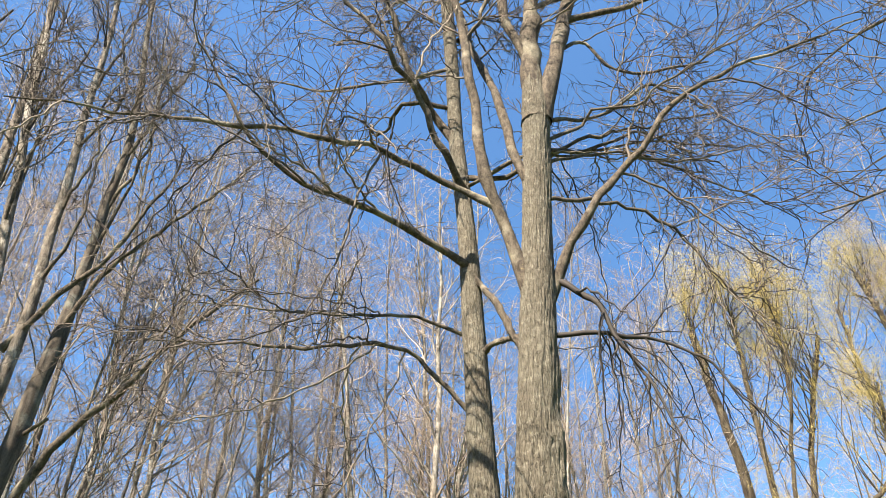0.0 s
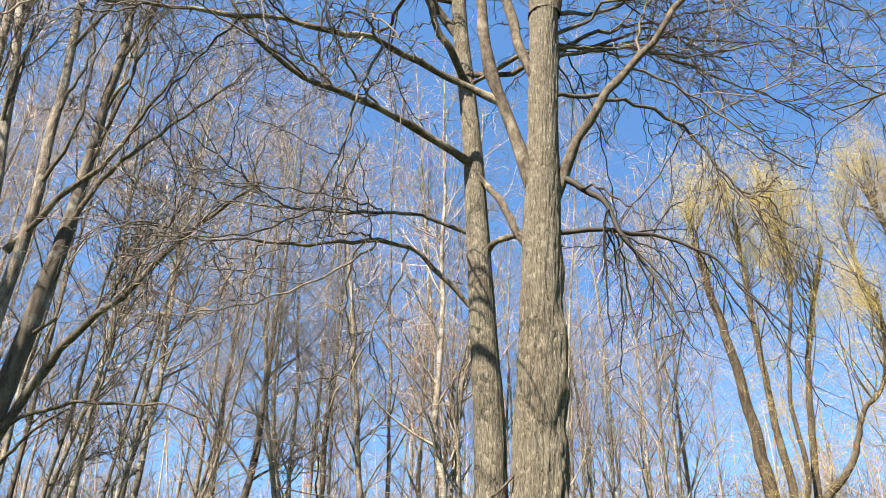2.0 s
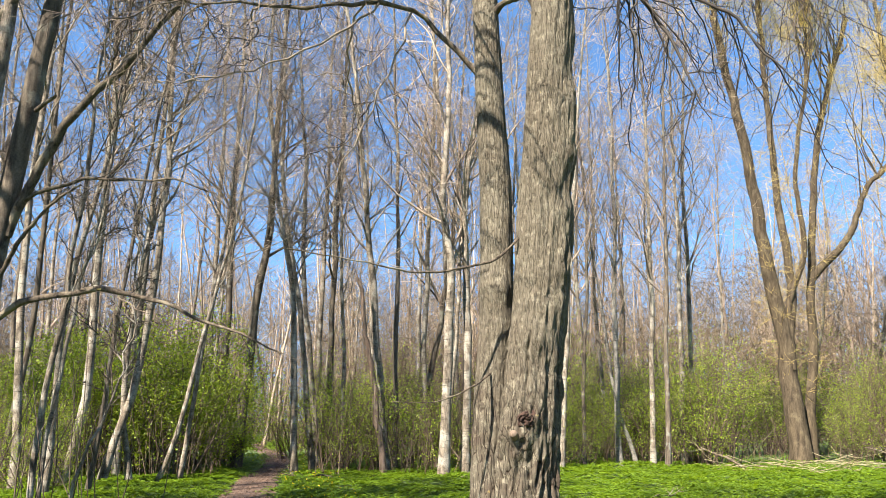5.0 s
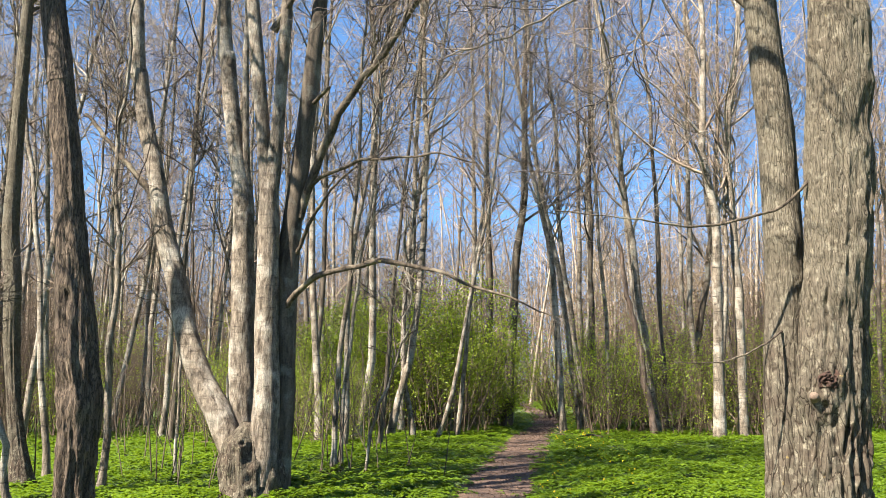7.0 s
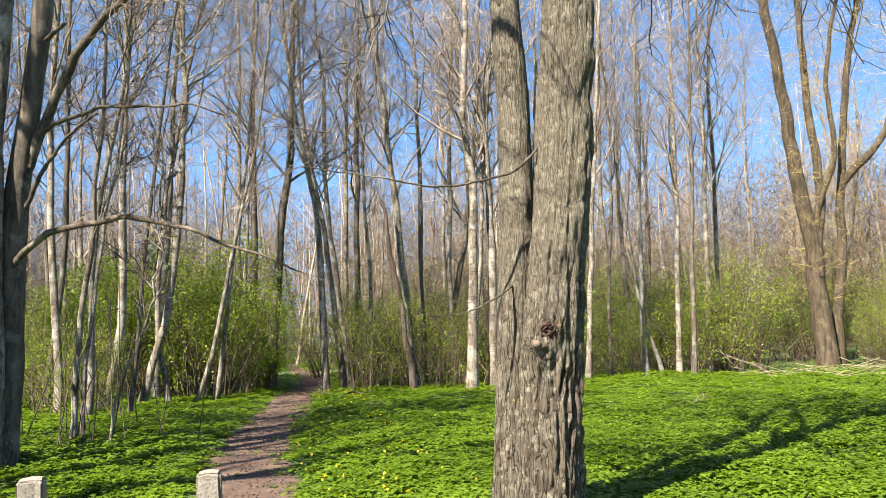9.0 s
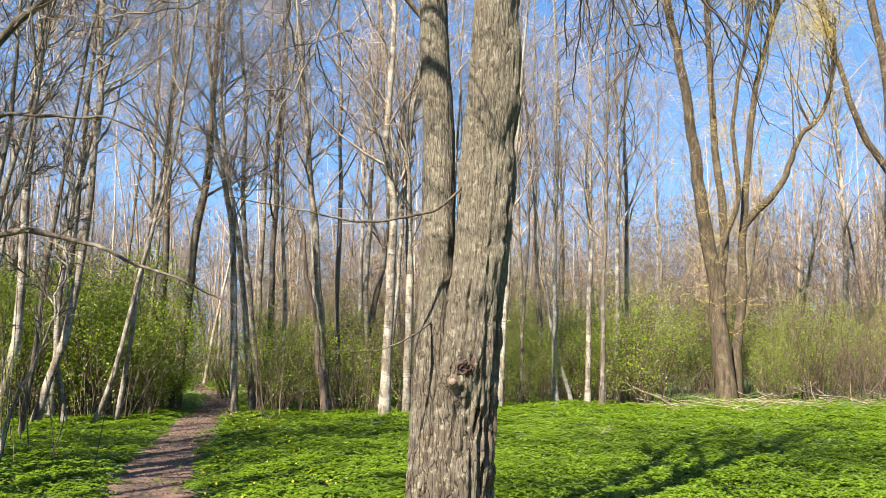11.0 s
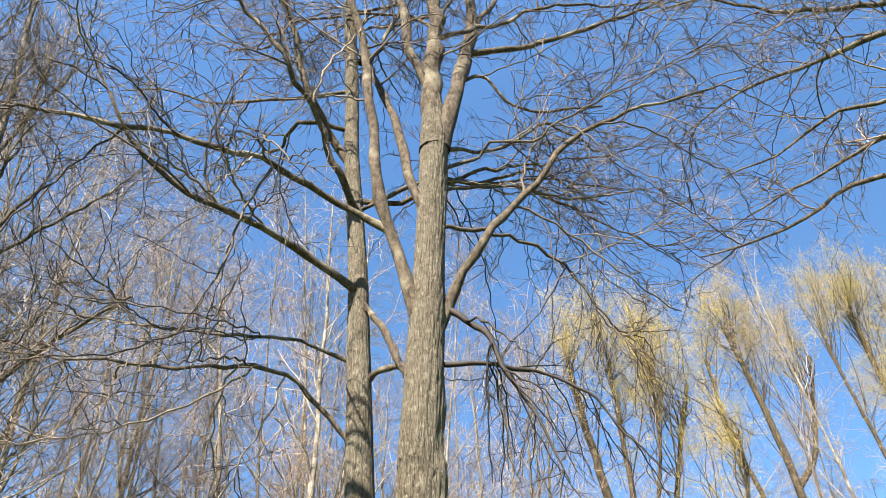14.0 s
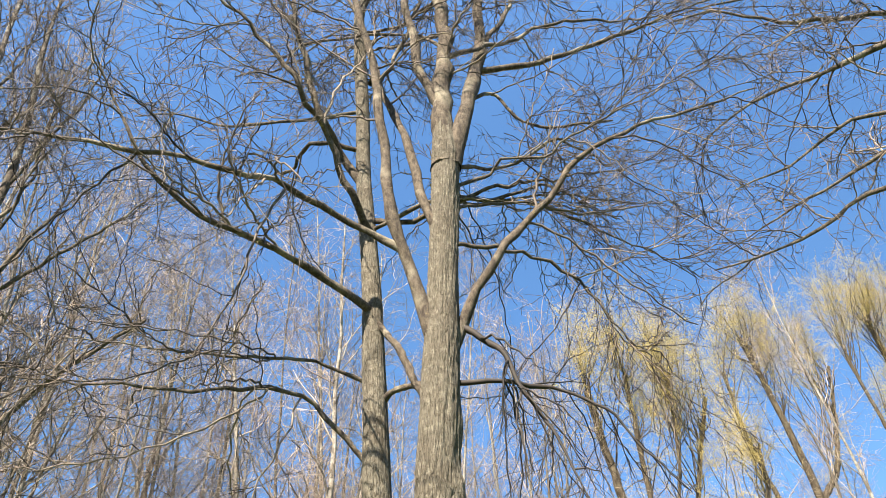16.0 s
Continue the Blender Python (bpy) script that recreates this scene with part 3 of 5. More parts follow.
    v, f = tubes(np.concatenate([stub, stub[-1:] - [[0, 0.001, 0]]])[None], np.r_[np.linspace(0.045, 0.024, 10), 0.001][None], 12)
    mesh_ob("branch_stub", v, f, M_SNAG, tree, "short sawn branch stub")
    bases, bare_limbs = [], []

    def limb(r0, r1, *pts, twigs=True, far=0.0, fore=(), mat=M_LIMB):
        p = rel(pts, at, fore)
        r0, r1 = r0 * 0.93, r1 * 0.93
        if far:
            end = np.array(p[-1]) + unit(np.array(p[-1]) - np.array(p[-2])) * far
            p.append(tuple(end))
            r1 *= 0.55
        P, R = skin_limb("limb", tree, p, r0, r1, mat, 10, 26, rng)
        (bases if twigs else bare_limbs).append((P, R))

    # leaders above the fork
    limb(0.135, 0.05, (1.10, 6.35, 8.1), (1.114, 6.35, 9.22), (1.187, 6.35, 10.34), (1.164, 6.3, 11.9), (1.3, 6.3, 14.0))
    limb(0.11, 0.04, (1.15, 6.35, 8.15), (1.43, 6.35, 9.22), (1.655, 6.35, 10.34), (1.80, 6.4, 12.0), (2.2, 6.5, 14.2))
    limb(0.074, 0.03, (0.86, 6.30, 5.80), (0.68, 6.18, 6.33), (0.55, 6.07, 6.66), (0.42, 5.95, 7.32), (0.28, 5.83, 8.62), (0.07, 5.72, 9.95), (-0.09, 5.60, 10.49), (-0.5, 5.4, 12.6))
    limb(0.057, 0.025, (0.95, 6.32, 7.2), (0.80, 6.30, 7.59), (0.66, 6.42, 8.63), (0.38, 6.55, 9.59), (0.18, 6.67, 10.82), (-0.24, 6.80, 12.36))
    limb(0.043, 0.012, (0.55, 6.10, 6.67), (0.09, 5.96, 6.80), (-0.32, 5.82, 6.98), (-0.83, 5.69, 7.21), (-1.08, 5.55, 7.08), (-1.59, 5.41, 7.08), (-2.17, 5.28, 7.07), (-2.71, 5.14, 7.05), (-2.93, 5.00, 6.95), far=0.9, fore=(1, 0.99, 0.97, 0.95, 0.93))
    limb(0.048, 0.014, (0.33, 6.50, 6.12), (0.07, 6.34, 6.23), (-0.39, 6.19, 6.44), (-0.95, 6.03, 6.70), (-1.44, 5.87, 6.82), (-1.71, 5.71, 6.95), (-1.95, 5.56, 7.12), (-2.19, 5.40, 7.56), far=0.7, fore=(1, 0.99, 0.97, 0.95, 0.93))
    limb(0.021, 0.009, (0.30, 6.50, 5.33), (0.17, 6.50, 5.38), (-0.27, 6.38, 5.50), (-0.72, 6.25, 5.44), (-1.29, 6.12, 5.40), (-1.83, 6.00, 5.39), far=0.6)
    limb(0.028, 0.009, (0.33, 6.50, 4.50), (0.19, 6.50, 4.62), (0.03, 6.42, 4.79), (-0.23, 6.33, 5.01), (-0.58, 6.25, 5.14), (-0.95, 6.17, 5.06), (-1.59, 6.08, 5.03), (-2.28, 6.00, 5.02), far=0.5)
    limb(0.042, 0.030, (0.85, 6.30, 5.0), (0.70, 6.30, 5.22), (0.57, 6.37, 5.59), (0.41, 6.43, 5.88), (0.30, 6.50, 6.08), twigs=False)
    limb(0.032, 0.03, (0.33, 6.50, 5.05), (0.40, 6.50, 5.15), (0.50, 6.42, 5.23), (0.80, 6.35, 5.29), twigs=False)
    limb(0.058, 0.016, (0.98, 6.35, 5.45), (1.07, 6.35, 5.66), (1.31, 6.24, 6.26), (1.56, 6.14, 6.70), (1.87, 6.03, 7.02), (2.28, 5.92, 7.54), (2.57, 5.81, 7.90), (3.06, 5.71, 8.21), (3.61, 5.60, 8.39), far=1.1)
    # dark twig colour puts the trunk's shade into these two limbs
    limb(0.032, 0.010, (1.05, 6.33, 5.9), (1.18, 6.30, 5.86), (1.46, 6.12, 5.53), (1.58, 5.95, 5.03), (1.70, 5.78, 4.67), (1.82, 5.60, 4.15), far=0.3, twigs=False, mat=M_SHADETWIG)
    limb(0.026, 0.008, (0.95, 6.33, 5.27), (1.08, 6.30, 5.26), (1.54, 6.17, 5.21), (1.97, 6.05, 5.07), (2.36, 5.92, 4.76), (2.58, 5.80, 4.35), far=0.4, twigs=False, mat=M_SHADETWIG)
    limb(0.027, 0.010, (1.0, 6.33, 6.9), (1.12, 6.30, 6.92), (1.56, 6.38, 6.97), (2.07, 6.45, 6.91), (2.51, 6.52, 6.68), (2.83, 6.60, 6.23), far=0.8)
    limb(0.025, 0.012, (1.05, 6.33, 7.4), (1.17, 6.30, 7.45), (1.63, 6.45, 7.69), (2.22, 6.60, 7.82), (2.80, 6.75, 7.76), (3.32, 6.90, 7.61), far=1.0)
    limb(0.040, 0.018, (1.60, 6.35, 9.93), (2.65, 6.23, 10.19), (3.49, 6.12, 10.60), (4.59, 6.00, 11.21), far=1.0)
    limb(0.030, 0.012, (1.40, 6.35, 9.3), (1.76, 6.37, 9.54), (1.97, 6.38, 9.25), (2.38, 6.40, 8.99), (3.3, 6.3, 9.1))
    limb(0.022, 0.009, (1.12, 6.32, 7.75), (1.64, 6.30, 8.02), (1.73, 6.10, 8.06), (2.20, 5.90, 7.95), (2.40, 5.70, 8.03), (2.87, 5.50, 8.24), far=1.2)
    limb(0.045, 0.02, (0.24, 6.46, 7.15), (0.12, 6.25, 7.27), (-0.03, 6.02, 7.47), (-0.26, 5.80, 7.95), (-0.53, 5.60, 8.34), (-1.01, 5.40, 9.01), (-1.47, 5.20, 9.39), far=0.9)
    limb(0.055, 0.03, (0.17, 6.50, 7.9), (0.05, 6.50, 8.08), (-0.12, 6.42, 8.36), (-0.42, 6.35, 9.04), (-0.70, 6.28, 10.14), (-0.91, 6.20, 11.30), far=1.5)
    limb(0.066, 0.03, (1.12, 6.35, 9.0), (0.92, 6.35, 9.70), (0.69, 6.17, 10.71), (0.56, 6.00, 11.24), (0.3, 5.7, 13.2))
    limb(0.032, 0.02, (0.20, 5.83, 8.9), (0.33, 6.20, 9.39), (0.60, 6.47, 10.47), (0.87, 6.63, 11.69), (1.04, 6.80, 12.58))
    limb(0.039, 0.02, (1.66, 6.35, 10.3), (2.13, 6.57, 11.52), (2.58, 6.80, 12.85), (3.3, 7.0, 14))
    # thin low boughs
    limb(0.012, 0.004, (0.60, 6.25, 3.02), (0.55, 6.20, 2.97), (0.37, 6.10, 2.79), (0.14, 5.90, 2.68), (-0.24, 5.70, 2.60), (-0.63, 5.50, 2.64), (-1.15, 5.30, 2.70), twigs=False)
    limb(0.009, 0.003, (0.31, 6.34, 1.89), (0.15, 6.07, 1.77), (-0.11, 5.83, 1.66), (-0.42, 5.60, 1.65), twigs=False)
    # further boughs, spread all round the upper trunks
    for i in range(12):
        z = rng.uniform(6.3, 12.5)
        a = rng.uniform(0, 2 * np.pi) if i % 3 else rng.uniform(-0.7, 0.7)
        if math.sin(a) < -0.2:
            a = -a
        if abs(math.cos(a)) < 0.7:
            a = 0.7 if math.cos(a) > 0 else math.pi - 0.7
        x0 = np.interp(z, [5.2, 8.3, 12.5], [0.95, 1.1, 1.3]) if i % 2 else np.interp(z, [5.3, 9.2, 12.5], [0.32, 0.12, 0.2])
        y0, d, q = (6.35 if i % 2 else 6.5), np.array([math.cos(a), math.sin(a)]), rng.uniform(2.4, 4.2)
        pts = [(x0, y0, z)]
        for u in (0.25, 0.5, 0.75, 1.0):
            w = rng.normal(size=3) * 0.14
            pts.append((x0 + d[0] * q * u + w[0], y0 + d[1] * q * u * (0.5 if d[1] < 0 else 1) + w[1], z + q * (0.55 * u - 0.2 * u * u) + w[2]))
        limb(rng.uniform(0.024, 0.036), 0.009, *pts)
    P1, P2, P3 = crown(rng, tree, bases, M_TWIG, (8, 6, 3), (0.9, 2.4), (0.5, 1.3), (0.25, 0.7), lift=-0.004, start=0.28, label="fine bare grey-brown twigs")
    # sagging sprays under the low right boughs
    low = bare_limbs[2:4]
    P, R = np.stack([p for p, r in low]), np.stack([r for p, r in low])
    D1, DR = spawn(rng, P, R, 11, 10, (0.6, 1.7), (25, 80), 0.15, 1.0, 0.07, -0.05, 0.5, 0.0065, absolute=True, curl=0.06, zig=0.16)
    D2, DR2 = spawn(rng, D1, DR, 6, 6, (0.25, 0.8), (20, 70), 0.1, 1.0, 0.09, -0.04, 0.6, 0.0036, absolute=True, curl=0.06, zig=0.2)
    v, f = joined([tubes(D1, DR, 4), tubes(D2, DR2, 3)])
    mesh_ob("hanging_spray", v, f, M_SHADETWIG, tree, "dark drooping twigs", kind="stuff")


main_tree()


def cluster_tree():
    at = (-6.11, 9.28, 0.0)
    tree = thing("multi_stem_tree", "bare multi-stemmed tree with pale grey bark and a swollen base", "tree", at)
    rng = np.random.default_rng(21)
    bases = []

    def stem(pts, radii, up=0.0, mat=M_GREY):
        p, radii = rel(pts, at), list(radii)
        if up:
            d = unit(np.array(p[-1]) - np.array(p[-3]))
            p.append(tuple(np.array(p[-1]) + (d * [0.6, 0.6, 1] + [0, 0, 0.15]) * up))
            radii.append(radii[-1] * 0.4)
        v, f = trunk_skin(rng, p, radii, 52, 200, 0.03, 0.07)
        mesh_ob("stem", v, f, mat, tree)
        h = len(p) // 2
        bases.append((curve(p[h:], 26), np.interp(np.linspace(0, 1, 26), np.linspace(0, 1, len(p) - h), radii[h:])))

    def branch(r0, r1, *pts, twigs=True, mat=M_LIMB):
        P, R = skin_limb("branch", tree, rel(pts, at), r0, r1, mat, 9, 26, rng)
        if twigs:
            bases.append((P, R))
        return P, R

    v, f = trunk_skin(rng, rel([(-6.1, 9.28, -0.15), (-6.1, 9.28, 0.15), (-6.12, 9.26, 0.45), (-6.14, 9.25, 0.75), (-6.15, 9.25, 1.0)], at), [0.40, 0.36, 0.37, 0.33, 0.14], 110, 110, 0.09, 0.12, 0.25,
                      [(0.80, 0.79, 0.10, -1.8), (0.74, 0.79, 0.03, 1.2), (0.62, 0.70, 0.09, -1.2), (0.40, 0.80, 0.1, -0.9), (0.30, 0.68, 0.06, 0.6)], plates=0.008)
    mesh_ob("stool", v, f, M_MAIN, tree, "gnarled grey-brown swollen base")
    # a leaning stem, a middle stem, a forked one and one behind, darkened for shade
    stem([(-6.28, 9.25, 0.35), (-6.44, 9.25, 0.64), (-6.70, 9.25, 1.12), (-7.02, 9.25, 1.60), (-7.31, 9.25, 2.24), (-7.56, 9.25, 3.07), (-7.81, 9.25, 3.77), (-8.03, 9.25, 4.66), (-8.26, 9.25, 5.40), (-8.44, 9.25, 6.25), (-8.58, 9.25, 7.13)],
         [0.19, 0.186, 0.185, 0.166, 0.152, 0.146, 0.141, 0.127, 0.121, 0.12, 0.113], 6.5)
    stem([(-6.36, 9.45, 0.35), (-6.43, 9.5, 0.8), (-6.46, 9.5, 1.1), (-6.49, 9.5, 1.44), (-6.54, 9.5, 1.92), (-6.54, 9.5, 2.56), (-6.58, 9.5, 3.31), (-6.62, 9.5, 4.15), (-6.79, 9.5, 5.04), (-6.91, 9.5, 5.67), (-7.01, 9.5, 6.42), (-7.13, 9.5, 7.32)],
         [0.16, 0.165, 0.172, 0.197, 0.181, 0.165, 0.159, 0.144, 0.131, 0.125, 0.119, 0.104], 6.5)
    stem([(-5.92, 9.15, 0.2), (-5.88, 9.15, 0.6), (-5.88, 9.15, 1.0), (-5.88, 9.15, 1.45), (-5.92, 9.15, 2.36), (-5.93, 9.15, 3.22), (-5.94, 9.15, 3.78), (-5.96, 9.15, 4.35)], [0.19, 0.182, 0.187, 0.179, 0.156, 0.142, 0.143, 0.12])
    bases.pop()
    stem([(-5.97, 9.15, 4.0), (-6.0, 9.15, 4.3), (-6.08, 9.15, 4.94), (-6.18, 9.15, 5.71), (-6.30, 9.15, 6.60), (-6.42, 9.15, 7.6), (-6.61, 9.15, 8.88), (-6.73, 9.15, 9.78), (-6.98, 9.15, 11.04), (-7.20, 9.15, 12.75), (-7.45, 9.15, 14.04)],
         [0.11, 0.1, 0.099, 0.097, 0.096, 0.088, 0.08, 0.074, 0.066, 0.055, 0.045], 1.5)
    stem([(-5.95, 9.15, 4.0), (-5.91, 9.15, 4.3), (-5.87, 9.15, 4.91), (-5.83, 9.15, 5.67), (-5.79, 9.15, 6.52), (-5.78, 9.15, 7.46), (-5.86, 9.15, 8.45), (-5.88, 9.15, 9.44), (-6.01, 9.15, 11.04), (-6.07, 9.15, 12.75), (-6.18, 9.15, 14.04)],
         [0.11, 0.098, 0.094, 0.091, 0.088, 0.076, 0.07, 0.067, 0.06, 0.05, 0.042], 1.5)
    # dark alder bark puts the forked stem's shade into this one's colour
    stem([(-5.8, 9.4, 0.0), (-5.78, 9.4, 0.4), (-5.77, 9.4, 0.9), (-5.76, 9.4, 1.37), (-5.77, 9.4, 2.06), (-5.77, 9.4, 2.69), (-5.76, 9.4, 3.32), (-5.67, 9.4, 4.13), (-5.58, 9.4, 4.87), (-5.47, 9.4, 6.05), (-5.38, 9.4, 6.85), (-5.34, 9.4, 7.81), (-5.31, 9.4, 8.5), (-5.31, 9.4, 9.41), (-5.25, 9.4, 10.5), (-5.37, 9.4, 12.0), (-5.6, 9.4, 13.7)],
         [0.15, 0.145, 0.148, 0.148, 0.142, 0.143, 0.15, 0.137, 0.127, 0.114, 0.106, 0.088, 0.08, 0.073, 0.066, 0.055, 0.045], 1.5, M_BROWN)
    stem([(-6.55, 9.5, 4.4), (-6.6, 9.48, 5.0), (-6.63, 9.47, 5.7), (-6.65, 9.45, 6.4), (-6.66, 9.45, 7.2), (-6.75, 9.4, 8.6)], [0.05, 0.05, 0.048, 0.045, 0.042, 0.035], 3)
    branch(0.068, 0.018, (-5.62, 9.40, 3.8), (-5.53, 9.40, 4.08), (-5.17, 9.32, 4.80), (-4.92, 9.23, 5.24), (-4.54, 9.15, 5.65), (-4.16, 9.07, 5.89), (-3.88, 8.98, 6.21), (-3.3, 8.85, 6.85), (-2.5, 8.7, 7.4))
    branch(0.03, 0.008, (-5.6, 9.40, 4.1), (-5.49, 9.40, 4.22), (-4.98, 9.22, 4.38), (-4.39, 9.05, 4.44), (-3.75, 8.88, 4.36), (-3.27, 8.70, 4.30), (-2.7, 8.6, 4.1), twigs=False)
    branch(0.036, 0.012, (-5.75, 9.40, 3.1), (-5.67, 9.40, 3.24), (-5.30, 9.20, 3.70), (-4.94, 9.00, 4.02), (-4.43, 8.80, 4.29), twigs=False)
    low, _ = branch(0.05, 0.008, (-5.75, 9.35, 2.5), (-5.68, 9.30, 2.59), (-5.43, 9.17, 2.76), (-5.19, 9.04, 2.85), (-4.62, 8.91, 2.99), (-3.93, 8.79, 2.99), (-3.26, 8.66, 2.82), (-2.61, 8.53, 2.57), (-1.84, 8.40, 2.24), twigs=False)
    branch(0.034, 0.02, (-5.5, 9.40, 5.42), (-5.27, 9.30, 5.53), (-5.07, 9.20, 5.60), twigs=False)
    branch(0.06, 0.024, (-7.85, 9.25, 3.85), (-8.06, 9.19, 4.34), (-8.23, 9.12, 4.56), (-8.64, 9.06, 5.02), (-9.22, 9.00, 5.65), twigs=False)
    branch(0.035, 0.012, (-8.25, 9.25, 5.36), (-8.59, 9.18, 5.78), (-9.01, 9.10, 6.29), (-9.4, 9.0, 7.0), twigs=False)
    branch(0.046, 0.012, (-5.36, 9.40, 7.05), (-5.27, 9.32, 7.19), (-4.84, 9.24, 8.01), (-4.12, 9.16, 8.67), (-3.36, 9.08, 9.38), (-2.96, 9.00, 9.77))
    branch(0.05, 0.014, (-5.98, 9.15, 6.57), (-5.86, 9.12, 6.72), (-5.41, 9.09, 7.33), (-4.99, 9.06, 7.88), (-4.57, 9.03, 8.57), (-4.27, 9.00, 9.20), (-4.1, 9.0, 10.2))
    for x, y, z, dx in ((-5.33, 9.4, 8.0, 0.8), (-5.31, 9.4, 9.1, 0.6), (-5.27, 9.4, 10.1, 1.1), (-5.79, 9.15, 7.6, 1.0), (-5.88, 9.15, 8.8, 0.5), (-5.95, 9.15, 10.2, 0.9), (-6.05, 9.15, 11.4, 0.6), (-6.6, 9.15, 8.6, 0.5), (-6.9, 9.15, 10.4, 0.8), (-7.3, 9.5, 8.4, 0.6), (-8.7, 9.25, 7.6, 0.8), (-7.1, 9.5, 7.2, -0.7), (-8.5, 9.25, 6.6, -0.8)):
        w = rng.normal(size=(3, 3)) * 0.15
        branch(0.032, 0.009, (x, y, z), *[(x + dx * u + q[0], y - 0.4 * u + q[1], z + 2.7 * u * (1.15 - 0.1 * u) + q[2]) for u, q in zip((0.35, 0.7, 1.05), w)])
    crown(rng, tree, bases, M_TWIG, (6, 6, 3), (0.9, 2.4), (0.5, 1.3), (0.25, 0.7), (22, 62), 0.02, 0.0046, 0.12, label="bare grey twigs", start=0.35)
    thin = [(low, np.linspace(0.02, 0.006, 26)),
            (curve(rel([(-4.98, 9.22, 4.38), (-4.39, 9.05, 4.44), (-3.27, 8.70, 4.30)], at), 26), np.linspace(0.02, 0.008, 26)),
            (curve(rel([(-5.30, 9.20, 3.70), (-4.94, 9.00, 4.02), (-4.43, 8.80, 4.29)], at), 26), np.linspace(0.015, 0.006, 26)),
            (curve(rel([(-8.06, 9.19, 4.34), (-8.64, 9.06, 5.02), (-9.22, 9.00, 5.65)], at), 26), np.linspace(0.015, 0.008, 26))]
    P, R = np.stack([p for p, r in thin]), np.stack([r for p, r in thin])
    a, ar = spawn(rng, P, R, 6, 6, (0.4, 1.1), (20, 55), 0.3, 1.0, 0.08, 0.0, 0.5, 0.005, absolute=True, zig=0.15)
    b, br = spawn(rng, a, ar, 4, 4, (0.2, 0.5), (20, 55), 0.2, 1.0, 0.1, 0.0, 0.6, 0.0022, absolute=True, zig=0.15)
    v, f = joined([tubes(a, ar, 4), tubes(b, br, 3)])
    mesh_ob("twig_spray", v, f, M_TWIG, tree, kind="stuff")


cluster_tree()


def edge_tree(name, label, pts, radii, mat, seed, knots=(), sides=80, rings=260, furrow=0.07, height=15.0, k=(7, 5, 3), reach=(2.5, 5.0), boughs=()):
    """A single tall trunk beside the path with its bare crown."""
    at = (pts[0][0], pts[0][1], 0.0)
    tree = thing(name, label, "tree", at)
    rng = np.random.default_rng(seed)
    p = rel(pts, at)
    d = unit(np.array(p[-1]) - np.array(p[-2]))
    top = np.array(p[-1]) + d * (height - p[-1][2])
    p = p + [tuple(top)]
    v, f = trunk_skin(rng, p, list(radii) + [0.03], sides, rings, furrow, 0.06, 0.15, knots)
    mesh_ob("trunk", v, f, mat, tree)
    base = [(curve(p[-3:], 26), np.linspace(radii[-1], 0.03, 26))]
    P, R = np.stack([b for b, r in base]), np.stack([r for b, r in base])
    B, BR = spawn(rng, P, R, 13, 26, reach, (25, 55), 0.1, 0.95, 0.05, 0.015, 0.45, 0.022, absolute=True, shorten=0.35)
    for q in range(len(B)):
        v, f = tubes(B[q:q + 1], BR[q:q + 1], 6)
        mesh_ob("limb", v, f, mat, tree)
    for r0, r1, *q in boughs:
        skin_limb("limb", tree, rel(q, at), r0, r1, mat, 10, 26, rng)
    crown(rng, tree, [(b, r) for b, r in zip(B, BR)], M_TWIG, k, (0.9, 2.4), (0.5, 1.4), (0.25, 0.75), rmin=0.0048)
    return tree


edge_tree("rough_barked_tree", "dark brown rough-barked single trunk with swollen knots beside the herbs",
          [(-6.22, 6.32, -0.15), (-6.23, 6.32, 0.41), (-6.24, 6.31, 0.95), (-6.25, 6.30, 1.4), (-6.32, 6.29, 1.9), (-6.41, 6.27, 2.5), (-6.51, 6.25, 3.2), (-6.60, 6.23, 3.85), (-6.75, 6.21, 4.7), (-6.98, 6.20, 5.8)],
          [0.18, 0.165, 0.175, 0.195, 0.19, 0.165, 0.15, 0.142, 0.136, 0.13], M_DARKBARK, 31, [(2.37, 0.8, 0.08, 1.0), (1.75, 0.82, 0.12, -1.6), (1.5, 0.72, 0.12, 0.9), (1.25, 0.85, 0.12, -1.6), (2.0, 0.65, 0.07, 0.6)], 110, 320, 0.11)
edge_tree("grey_tree", "slim grey-brown trunk with rough flaking bark at its foot",
          [(-9.75, 8.9, -0.1), (-9.8, 8.9, 0.2), (-9.91, 8.9, 0.63), (-10.06, 8.9, 1.28), (-10.21, 8.9, 2.12), (-10.3, 8.9, 2.99), (-10.45, 8.9, 3.89), (-10.49, 8.9, 4.99), (-10.51, 8.9, 5.94), (-10.6, 8.95, 7.7)],
          [0.22, 0.15, 0.105, 0.1, 0.115, 0.125, 0.12, 0.105, 0.095, 0.085], M_MAIN, 32, [], 60, 200, 0.08)
# unseen boughs added so that their shadows cross the twin tree's left trunk
SHADE_BOUGHS = [(0.085, 0.05, (-6.5, 3.2, 7.4), (-5.2, 3.9, 8.2), (-3.57, 3.0, 8.8), (-2.33, 2.16, 8.95), (-2.16, 2.04, 8.95)),
          (0.05, 0.026, (-5.2, 3.9, 8.2), (-3.43, 3.24, 9.0), (-2.19, 2.4, 9.16), (-2.0, 2.28, 9.18)),
          (0.04, 0.018, (-5.2, 3.9, 8.2), (-3.37, 3.36, 9.15), (-2.12, 2.52, 9.3), (-1.95, 2.4, 9.32))]
